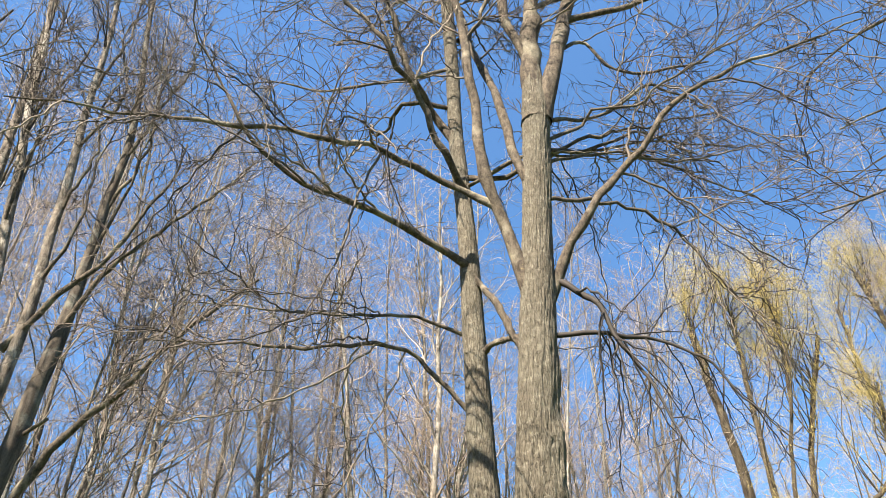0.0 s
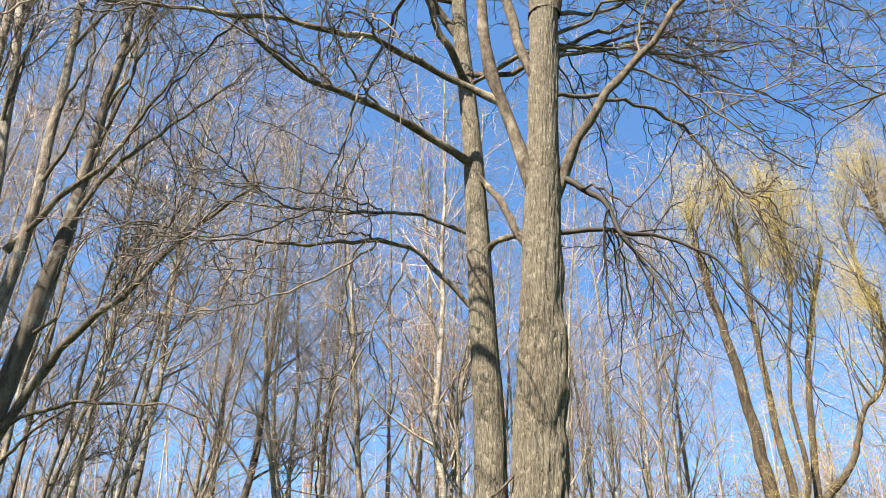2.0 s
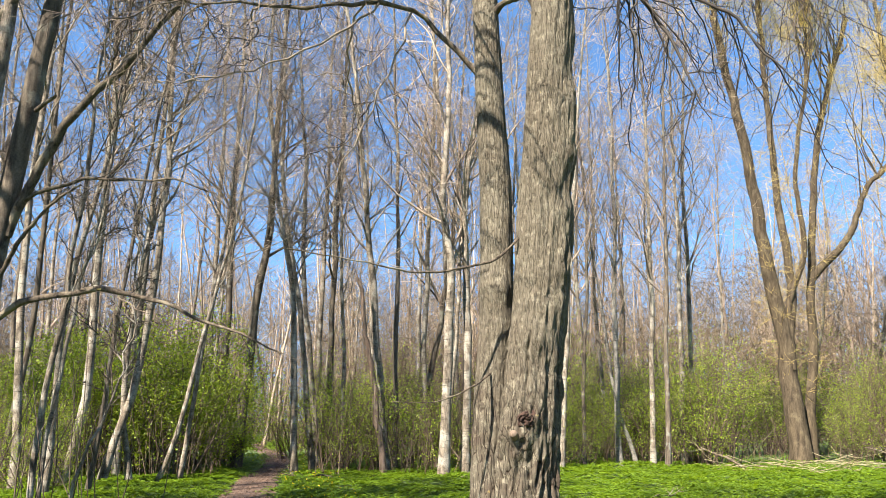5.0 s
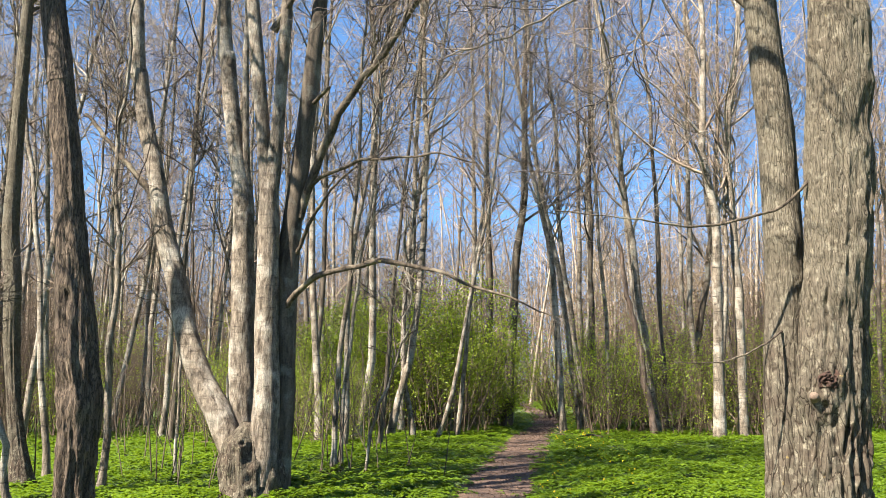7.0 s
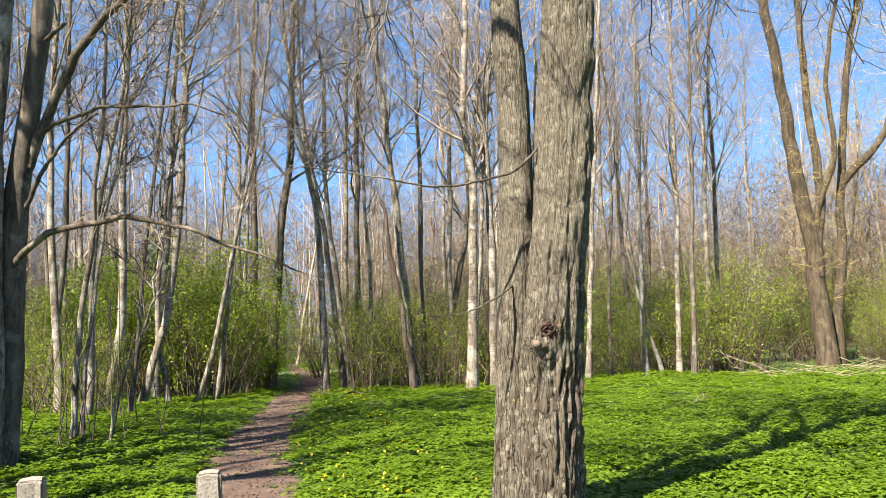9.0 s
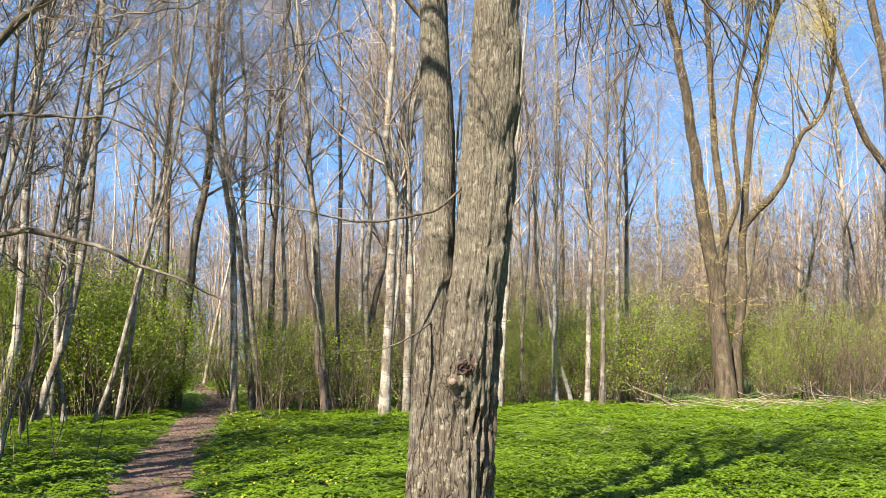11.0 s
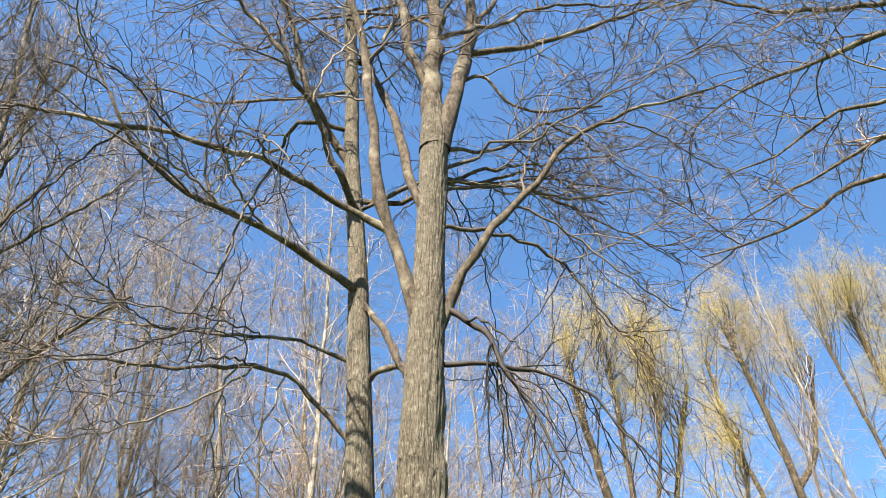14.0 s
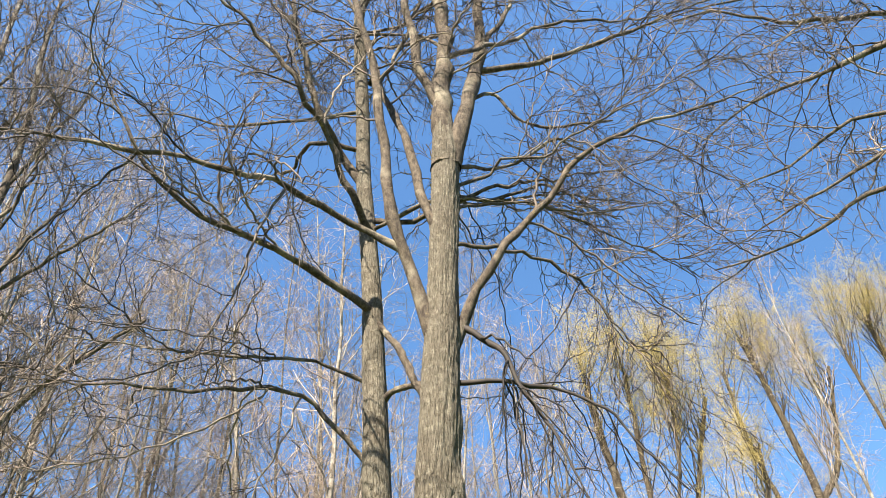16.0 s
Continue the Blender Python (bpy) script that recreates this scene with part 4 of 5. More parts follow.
# trees that stand out of sight to the side of the path and shade it
edge_tree("shade_tree", "tall bare tree beside the footpath", [(-8.6, 1.6, -0.1), (-8.6, 1.6, 2), (-8.4, 1.7, 5), (-8.5, 1.8, 8)], [0.2, 0.17, 0.14, 0.11], M_DARKBARK, 33, [], 24, 40, 0.05, 14, (3, 3, 2), (0.9, 1.8))
for q, (sx, sy, r) in enumerate([(-6.5, 3.1, 0.17), (-8.7, 3.3, 0.15), (-9.6, 5.6, 0.14)]):
    edge_tree("shade_tree", "slim tall bare tree beside the footpath", [(sx, sy, -0.1), (sx + 0.1, sy, 2), (sx - 0.1, sy + 0.1, 5), (sx, sy + 0.2, 8)],
              [r * 1.2, r, r * 0.85, r * 0.7], M_DARKBARK, 340 + q, [], 20, 40, 0.05, 12, (3, 2, 1), (0.7, 1.4), SHADE_BOUGHS if q == 0 else ())


def overhang():
    """A tree beyond the view whose boughs reach in across the sky."""
    at = (8.6, 3.6, 0.0)
    tree = thing("overhanging_tree", "bare tree whose thin dark boughs reach across the sky", "tree", at)
    rng = np.random.default_rng(36)
    v, f = trunk_skin(rng, [(0, 0, -0.1), (0.05, 0, 3), (0, 0.1, 7), (0.1, 0.1, 12), (0.1, 0, 15)], [0.26, 0.2, 0.17, 0.1, 0.03], 32, 60, 0.05, 0.06, 0.2)
    mesh_ob("trunk", v, f, M_DARKBARK, tree)
    bases = []
    for r, *pts in OVERHANG_LIMBS:
        bases.append(skin_limb("limb", tree, rel(pts, at), r, 0.007, M_LIMB, 8, 26, rng))
    crown(rng, tree, bases, M_TWIG, (11, 5, 3), (0.7, 1.8), (0.5, 1.2), (0.25, 0.7), lift=-0.01, start=0.3)


OVERHANG_LIMBS = [
    (0.06, (8.6, 3.6, 6.0), (7.0, 4.3, 6.9), (5.27, 5.00, 6.80), (4.75, 5.20, 6.53), (4.32, 5.40, 6.37), (3.53, 5.60, 6.16)),
    (0.07, (8.6, 3.7, 8.6), (7.4, 4.5, 9.3), (6.36, 5.00, 9.27), (5.53, 5.27, 8.98), (4.77, 5.53, 8.70), (3.95, 5.80, 8.13)),
    (0.05, (8.6, 3.6, 6.9), (7.0, 4.1, 7.6), (5.32, 4.60, 7.48), (4.87, 4.80, 7.41), (4.22, 5.00, 6.99), (3.79, 5.20, 6.84)),
    (0.06, (8.65, 3.7, 9.6), (7.6, 4.6, 10.1), (6.69, 5.00, 10.02), (5.42, 5.17, 9.85), (4.46, 5.33, 10.20), (3.68, 5.50, 9.85)),
    (0.06, (8.65, 3.7, 10.5), (7.4, 5.2, 11.6), (6.2, 6.2, 12.2), (4.6, 7.0, 12.3)),
    (0.06, (8.6, 3.7, 7.8), (7.8, 5.6, 8.9), (7.0, 7.4, 9.3), (6.0, 9.0, 9.2))]
overhang()


def wood_tree(name, label, r0, pts, mat, seed, height=17.0, twig=None, broken=False, low=0.28, group="slender trees at the wood's edge"):
    """A slender forest tree: leaning trunk, steep branches, a haze of twigs."""
    x, y = pts[0][0], pts[0][1]
    at = (x, y, float(lie(x, y)))
    tree = thing(name, label, "tree", at, group)
    rng = np.random.default_rng(seed)
    p = rel(pts, (x, y, 0))
    p[0] = (0, 0, -0.1)
    if not broken and p[-1][2] < height:
        d = unit(np.array(p[-1]) - np.array(p[-2])) * [0.7, 0.7, 1] + rng.normal(size=3) * [0.05, 0.05, 0]
        p.append(tuple(np.array(p[-1]) + d * (height - p[-1][2])))
    n = 22
    P = curve(p, n) + np.cumsum(rng.normal(size=(n, 3)) * [1, 1, 0], 0) * 0.034
    R = np.linspace(1, 0.42 if broken else 0.16, n) * r0 * (1 + rng.normal(size=n) * 0.03)
    R[0] *= 1.3
    v, f = tubes(P[None], R[None], 10)
    mesh_ob("trunk", v, f, mat, tree)
    if broken:
        S, SR = spawn(rng, P[None, -4:], R[None, -4:], 6, 3, (0.15, 0.5), (2, 12), 0.6, 1.0, 0.05, 0.3, 0.35, 0.01, 0.2, 0, True)
        v, f = tubes(S, SR, 4)
        mesh_ob("splintered_top", v, f, mat, tree)
        return tree
    k = int(12 + height * 0.7)
    B, BR = spawn(rng, P[None], R[None], k, 10, (0.10, 0.25), (25, 65), low, 0.99, 0.12, 0.07, 0.42, 0.014, 0.3, 0.35)
    for q in range(0, k, 2):
        v, f = tubes(B[q:q + 1], BR[q:q + 1], 5)
        mesh_ob("branch", v, f, mat, tree)
    P2, R2 = spawn(rng, B, BR, 6, 5, (0.3, 0.7), (30, 75), 0.15, 1.0, 0.1, 0.02, 0.5, 0.008, 0.5, 0.3, False, 0.1, zig=0.22)
    P3, R3 = spawn(rng, P2, R2, 5, 4, (0.4, 0.9), (30, 75), 0.1, 1.0, 0.12, 0.01, 0.65, 0.0055, 0.6, 0.3, False, 0.12, zig=0.24)
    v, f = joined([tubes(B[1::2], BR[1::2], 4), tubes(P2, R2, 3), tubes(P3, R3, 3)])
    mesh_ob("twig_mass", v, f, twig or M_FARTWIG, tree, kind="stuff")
    return tree


ALDER = "slender bare alder with grey lichened bark at the wood's edge"
DARK = "slender bare tree with dark brown bark at the wood's edge"
BIRCHL = "thin birch with white bark marked by dark bands"
woods = [
    wood_tree("alder_tree", ALDER, 0.106, [(-8.95, 18, 0), (-8.53, 18, 2.61), (-8.46, 18, 8.61), (-8.6, 18, 11.89)], M_ALDER, 101, 24),
    wood_tree("alder_tree", ALDER, 0.103, [(-8.39, 19, 0), (-7.69, 19, 3.38), (-7.55, 19, 8.03), (-7.66, 19, 12.21)], M_ALDER, 102, 24),
    wood_tree("alder_tree", ALDER, 0.097, [(-8.91, 21, 0), (-8.63, 21, 4.75), (-8.36, 21, 13.32)], M_ALDER, 103, 24),
    wood_tree("alder_tree", ALDER, 0.095, [(-9.37, 17, 0), (-9.84, 17, 5.44), (-9.79, 17, 11.6)], M_ALDER, 104, 24),
    wood_tree("alder_tree", DARK, 0.077, [(-10.89, 19, 0), (-10.44, 19, 5.54), (-10.36, 19, 12.69)], M_BROWN, 105, 24),
    wood_tree("alder_tree", DARK, 0.17, [(-6.9, 25, 0), (-6.43, 25, 5.76), (-6.13, 25, 8.08), (-5.86, 25, 14.85)], M_BROWN, 106, 21),
    wood_tree("alder_tree", DARK, 0.157, [(-8.88, 30, 0), (-8.91, 30, 5.05), (-9.03, 30, 9.54), (-9.14, 30, 17.9)], M_BROWN, 107, 24),
    wood_tree("alder_tree", ALDER, 0.132, [(-10.05, 32, 0), (-10.13, 32, 5.31), (-10.2, 32, 13.56), (-10.3, 32, 19.1)], M_ALDER, 108, 25),
    wood_tree("alder_tree", ALDER, 0.107, [(-4.57, 23, 0), (-4.86, 23, 5.36), (-5.58, 23, 9.02), (-5.87, 23, 13.86)], M_ALDER, 109, 20),
    wood_tree("alder_tree", ALDER, 0.103, [(-4.25, 24, 0), (-4.89, 24, 5.52), (-5.46, 24, 8.73), (-5.72, 24, 14.33)], M_ALDER, 110, 21),
    wood_tree("alder_tree", ALDER, 0.098, [(-4.25, 25, 0), (-4.8, 25, 6.04), (-4.96, 25, 10.55), (-5.35, 25, 14.76)], M_ALDER, 111, 21),
    wood_tree("alder_tree", DARK, 0.12, [(-4.6, 28, 0), (-4.33, 28, 9.29), (-4.22, 28, 16.04)], M_BROWN, 112, 22),
    wood_tree("alder_tree", ALDER, 0.104, [(-5.14, 29, 0), (-4.99, 29, 10.76), (-4.93, 29, 16.66)], M_ALDER, 113, 23),
    wood_tree("alder_tree", ALDER, 0.127, [(-2.0, 23, 0), (-2.31, 23, 4.05), (-2.72, 23, 8.17), (-3.3, 23, 13.41)], M_ALDER, 114, 20),
    wood_tree("alder_tree", DARK, 0.091, [(-1.85, 24, 0), (-1.65, 24, 6.2), (-1.69, 24, 9.81), (-1.83, 24, 13.63)], M_BROWN, 115, 21),
    wood_tree("alder_tree", ALDER, 0.155, [(-0.25, 22, 0), (-0.11, 22, 5.71), (-0.3, 22, 7.65), (-0.11, 22, 12.34)], M_ALDER, 116, 21),
    wood_tree("alder_tree", ALDER, 0.135, [(0.23, 22.5, 0), (0.33, 22.5, 5.78), (0.4, 22.5, 8.21), (0.78, 22.5, 12.43)], M_ALDER, 117, 20),
    wood_tree("alder_tree", ALDER, 0.102, [(-0.87, 25, 0), (-0.87, 25, 4.56), (-0.76, 25, 10.03), (-0.73, 25, 13.93)], M_ALDER, 118, 21),
    wood_tree("alder_tree", DARK, 0.12, [(-1.5, 25.4, 0), (-0.82, 25.4, 2.47), (-0.28, 25.4, 4.88), (0.3, 25.4, 9)], M_BROWN, 119, 17),
    wood_tree("birch_tree", BIRCHL, 0.117, [(5.6, 27, 0), (5.6, 27, 2.8), (5.84, 27, 8.94), (5.75, 27, 14.4)], M_BIRCH, 120, 17),
    wood_tree("birch_tree", BIRCHL, 0.08, [(6.25, 27.3, 0), (5.69, 27.3, 2.02), (5.43, 27.3, 3.99), (5.2, 27.3, 7)], M_BIRCH, 121, 11),
    wood_tree("alder_tree", ALDER, 0.098, [(6.63, 27, 0), (6.81, 27, 4.81), (6.88, 27, 8.96), (7.09, 27, 13.32)], M_ALDER, 122, 20),
    wood_tree("alder_tree", ALDER, 0.102, [(8.02, 28, 0), (8.31, 28, 9.26), (8.37, 28, 14.72)], M_ALDER, 123, 21),
    wood_tree("alder_tree", ALDER, 0.106, [(8.8, 29, 0), (9.04, 29, 9.54), (9.52, 29, 16.68)], M_ALDER, 124, 22),
    wood_tree("alder_tree", DARK, 0.078, [(4.36, 27, 0), (4.63, 27, 4.79), (4.82, 27, 9.99)], M_BROWN, 125, 18),
    wood_tree("alder_tree", ALDER, 0.087, [(5.57, 30, 0), (5.5, 30, 6.28), (5.49, 30, 12.12)], M_ALDER, 126, 19),
    wood_tree("alder_tree", ALDER, 0.17, [(22.6, 38, 0), (23.01, 38, 9.19), (22.89, 38, 15.31)], M_ALDER, 127, 23),
]
tagged(wood_tree("snag", "", 0.115, [(-2.0, 22.5, 0), (-2.48, 22.5, 2.72), (-2.87, 22.5, 5.58)], M_SNAG, 128, broken=True), "broken reddish dead trunk with a splintered top", "dead tree", "broken trunk")
# saplings by the swollen tree
SAP = "thin grey sapling stem leaning among the herbs"
for r, pts, sd, h in ((0.055, [(-6.34, 12.0, 0), (-6.28, 12.0, 1.87), (-5.92, 12.0, 5.23), (-5.75, 12.0, 8.42)], 141, 11),
                      (0.04, [(-6.39, 12.3, 0), (-6.18, 12.3, 2.66), (-5.81, 12.3, 6.9), (-5.72, 12.3, 8.56)], 142, 10),
                      (0.026, [(-5.58, 11.5, 0), (-5.12, 11.5, 1.85), (-5.03, 11.5, 2.57)], 143, 5),
                      (0.03, [(-8.3, 10.4, 0), (-8.35, 10.4, 2.5), (-8.2, 10.4, 5.0)], 144, 7),
                      (0.03, [(-7.75, 10.9, 0), (-7.7, 10.9, 2.5), (-7.9, 10.9, 5.0)], 145, 7),
                      (0.04, [(-9.3, 9.6, 0), (-9.1, 9.6, 2.5), (-9.2, 9.6, 5.0)], 146, 8),
                      (0.055, [(-10.0, 9.6, 0), (-10.3, 9.6, 2.4), (-10.46, 9.6, 3.6), (-10.87, 9.6, 5.5), (-11.2, 9.6, 6.8)], 147, 12),
                      (0.05, [(-8.43, 7.6, 0), (-8.5, 7.6, 0.8), (-8.64, 7.6, 1.32), (-8.85, 7.6, 2.04), (-9.3, 7.6, 2.9)], 148, 6),
                      (0.06, [(-8.45, 9.0, 0), (-8.5, 9.0, 1.0), (-8.56, 9.0, 2.0), (-8.54, 9.0, 3.26), (-8.7, 9.0, 5.0)], 149, 9)):
    tagged(wood_tree("sapling", "", r, pts, M_ALDER, sd, h, M_TWIG, low=0.3, group="saplings"), SAP, "sapling")

plain_woods = [w for w in woods[:-1] if w["label"] != BIRCHL]
# more of the wood behind, copies turned and scaled
rng = np.random.default_rng(77)
spots = []
while len(spots) < 92:
    az, r = rng.uniform(-52, 66), 24 + 42 * rng.uniform() ** 1.2
    x, y = -r * math.sin(radians(az)), r * math.cos(radians(az))
    if path_gap(np.array(x), np.array(y)) < 1.6 or (-31 < az < -15 and r < 46) or (-52 < az < -15 and r < 36) or any(math.hypot(x - a, y - b) < 1.4 for a, b in spots):
        continue
    spots.append((x, y))
for x, y in [(-12.5, 15.5), (-14, 17), (-13.2, 19.5), (-15.5, 14), (-16.8, 18), (-11.8, 21.5), (-18, 12), (-19.5, 15), (-15, 22), (-17.8, 21), (-12, 24.5), (-21, 18), (-11.2, 16.2), (-16.4, 11.2), (-20.5, 10.5)]:
    spots.append((x, y))
# unseen trees behind the camera, added to block low sky light
for i in range(44):
    az, r = rng.uniform(72, 300), rng.uniform(23, 44)
    spots.append((-r * math.sin(radians(az)), r * math.cos(radians(az))))
for i, (x, y) in enumerate(spots):
    src = plain_woods[int(rng.integers(len(plain_woods)))]
    s = rng.uniform(0.8, 1.2)
    w = s * rng.uniform(0.65, 1.1)
    copy_thing(src, Matrix.Translation((x, y, float(lie(x, y)))) @ pose(0, 0, 0, rng.uniform(-5, 5), rng.uniform(-5, 5), rng.uniform(0, 360)) @ Matrix.Diagonal((w, w, s * rng.uniform(0.85, 1.1), 1)))


# a close stand leaning out of the shrubs beside the path
for x, y, lean, turn, w, q in [(-8.0, 15.6, 7, 40, 0.75, 3), (-7.5, 16.4, 6, 280, 0.7, 4), (-7.9, 19.4, 8, 200, 0.8, 1), (-7.4, 19.8, 12, 330, 0.6, 0), (-7.1, 20.6, 7, 120, 0.7, 3),
                               (-3.4, 24.2, -4, 45, 0.8, 2), (-0.5, 23.4, 3, 300, 0.7, 1), (1.9, 25.2, 2, 20, 0.8, 3)]:
    copy_thing(woods[q], Matrix.Translation((x, y, float(lie(x, y)))) @ pose(0, 0, 0, 0, lean, 0) @ pose(0, 0, 0, 0, 0, turn) @ Matrix.Diagonal((w, w, 0.68, 1)))


def willow(name, seed, at, stems, domes, boughs=64):
    """A willow in yellow catkin: rising stems, boughs that fan out to rounded heads, fine drooping shoots dusted with catkins. domes: centre and half-widths of each head."""
    tree = thing(name, "tall willow hazed with yellow catkins on drooping shoots", "tree", at, "yellow willows")
    rng = np.random.default_rng(seed)
    bases = []
    for r0, r1, pts in stems:
        p = rel(pts, at)
        n = 30
        P, R = curve(p, n), r1 + (r0 - r1) * (1 - np.linspace(0, 1, n)) ** 1.7
        P = P + np.cumsum(rng.normal(size=P.shape), 0) * 0.03
        if p[0][2] < 0.5:
            R[0] *= 1.15
        v, f = tubes(P[None], R[None], 14)
        mesh_ob("stem", v, f, M_WILLOW, tree)
        bases.append((P, R))
    P, R = np.stack([b for b, r in bases]), np.stack([r for b, r in bases])
    wood, rad = P.reshape(-1, 3), R.reshape(-1)
    B, BR = [], []
    for c, half in domes:
        c = np.subtract(c, at)
        for _ in range(int(boughs * min(1.0, (half[0] * half[1] * half[2] / 45.0) ** 0.6))):
            d = unit(rng.normal(size=3) + [0, 0, 0.35])
            d[2] = abs(d[2]) if rng.uniform() < 0.8 else d[2]
            tip = c + d * half * rng.uniform(0.45, 0.96)
            gap = np.linalg.norm((wood - tip) * [1, 1, 0.3], axis=1) + 9.0 * (wood[:, 2] > tip[2] - 2.0) + 3.0 * (wood[:, 2] < 6) + rng.uniform(0, 5.0, len(wood))
            q = int(np.argmin(gap))
            s0, w = wood[q], tip - wood[q]
            mids = [s0 + w * u + np.array([w[0] * b, w[1] * b, -b * 2.2]) + rng.normal(size=3) * 0.16 for u, b in ((0.3, 0.10), (0.6, 0.13), (0.82, 0.07))]
            B.append(curve([s0, *mids, tip], 16))
            BR.append(np.linspace(min(0.03, rad[q] * 0.4), 0.006, 16))
    B, BR = np.stack(B), np.stack(BR)
    for q in range(len(B)):
        v, f = tubes(B[q:q + 1], BR[q:q + 1], 6)
        mesh_ob("bough", v, f, M_WILLOW, tree)
    S, SR = spawn(rng, B, BR, 9, 6, (0.6, 1.7), (15, 60), 0.25, 1.0, 0.12, 0.03, 0.45, 0.006, 0.4, 0.2, True, zig=0.12)
    W, WR = spawn(rng, S, SR, 8, 4, (0.3, 0.95), (15, 70), 0.1, 1.0, 0.16, -0.05, 0.5, 0.0042, 0.6, 0.1, True)
    E, ER = spawn(rng, P, R, 80, 5, (0.4, 1.5), (30, 85), 0.12, 0.75, 0.2, -0.02, 0.02, 0.006, 0.5, 0.1, True)
    E2, ER2 = spawn(rng, E, ER, 4, 3, (0.3, 0.9), (20, 70), 0.2, 1.0, 0.2, -0.08, 0.6, 0.0045, 0.5, 0.1, True)
    v, f = joined([tubes(S, SR, 3), tubes(E, ER, 3), tubes(W, WR, 3), tubes(E2, ER2, 3)])
    shoots = mesh_ob("shoot_mass", v, f, M_WTWIG, tree, "tan-yellow drooping shoots", kind="stuff")
    k = W[:, 1:].reshape(-1, 3)
    v, f = blades(rng, k, np.full(len(k), 0.045), 0.05, 0.42)
    mesh_ob("catkin_mass", v, f, M_CATKIN, shoots, "yellow catkins", smooth=False, kind="stuff")


willow("willow_tree", 51, (13.1, 30.1, 0.0), [
    (0.41, 0.16, [(12.91, 30, -0.1), (12.86, 30, 2.96), (12.82, 30, 4.76), (12.46, 30, 7.51), (12.25, 30, 10.34), (11.94, 30, 13.5), (11.3, 30, 18.5)]),
    (0.21, 0.10, [(12.84, 30, 3.4), (12.95, 30.05, 5.0), (13.3, 30.1, 6.85), (13.12, 30.2, 9.95), (13.31, 30.4, 13.68), (13.4, 30.5, 19.5)]),
    (0.22, 0.10, [(13.52, 30.4, -0.1), (13.84, 30.5, 3.9), (14.19, 30.6, 7.18), (14.69, 30.8, 11.35), (15.59, 30.9, 14.71), (16.8, 31, 18.5)]),
    (0.17, 0.06, [(14.17, 30.4, 7.0), (15.64, 30, 8.75), (16.31, 29.7, 10.58), (17.44, 29.4, 12.18), (18.15, 29, 15.5)]),
    (0.14, 0.06, [(12.85, 30, 3.8), (13.1, 30, 5.9), (13.84, 29.9, 7.97), (13.73, 29.8, 11.02), (14.38, 29.6, 14.65), (14.9, 29.4, 19)])],
    [((12.6, 30, 19.2), (3.9, 3.6, 5.3)), ((15.4, 30.3, 18.6), (2.4, 2.6, 5.2)), ((17.0, 29.6, 15.6), (1.8, 1.8, 2.2))])
willow("willow_tree", 52, (25.2, 36.2, 0.0), [
    (0.45, 0.15, [(25.6, 36, -0.1), (25.09, 36, 5.87), (24.63, 36, 12.33), (24.57, 36, 16.08), (23.91, 36, 20.47), (23.12, 36, 25.0)]),
    (0.2, 0.09, [(24.66, 36, 15.5), (26.85, 36.5, 18.02), (28.61, 37, 24.0)]),
    (0.2, 0.09, [(24.8, 36, 10), (22.6, 35.7, 13.5), (21.4, 35.4, 18), (20.9, 35.2, 22.5)])],
    [((23.0, 36, 25.6), (2.2, 2.4, 4.4)), ((25.9, 36.4, 25.0), (2.2, 2.4, 4.5))])
willow("willow_tree", 53, (37.5, 40.5, 0.0), [
    (0.5, 0.18, [(38, 40.5, -0.1), (37.5, 40.5, 8), (36.8, 40.5, 18), (36, 40.5, 30)]),
    (0.3, 0.12, [(37.5, 40.5, 8), (39.5, 41, 16), (40, 41, 29)]),
    (0.25, 0.1, [(37.4, 40.5, 9), (34.5, 40, 17), (33, 40, 27)])],
    [((34.6, 40.3, 31.4), (3.0, 3.0, 4.6)), ((38.6, 40.6, 32.4), (3.6, 3.2, 4.8)), ((36.5, 40.5, 25.0), (2.6, 2.6, 3.5))])


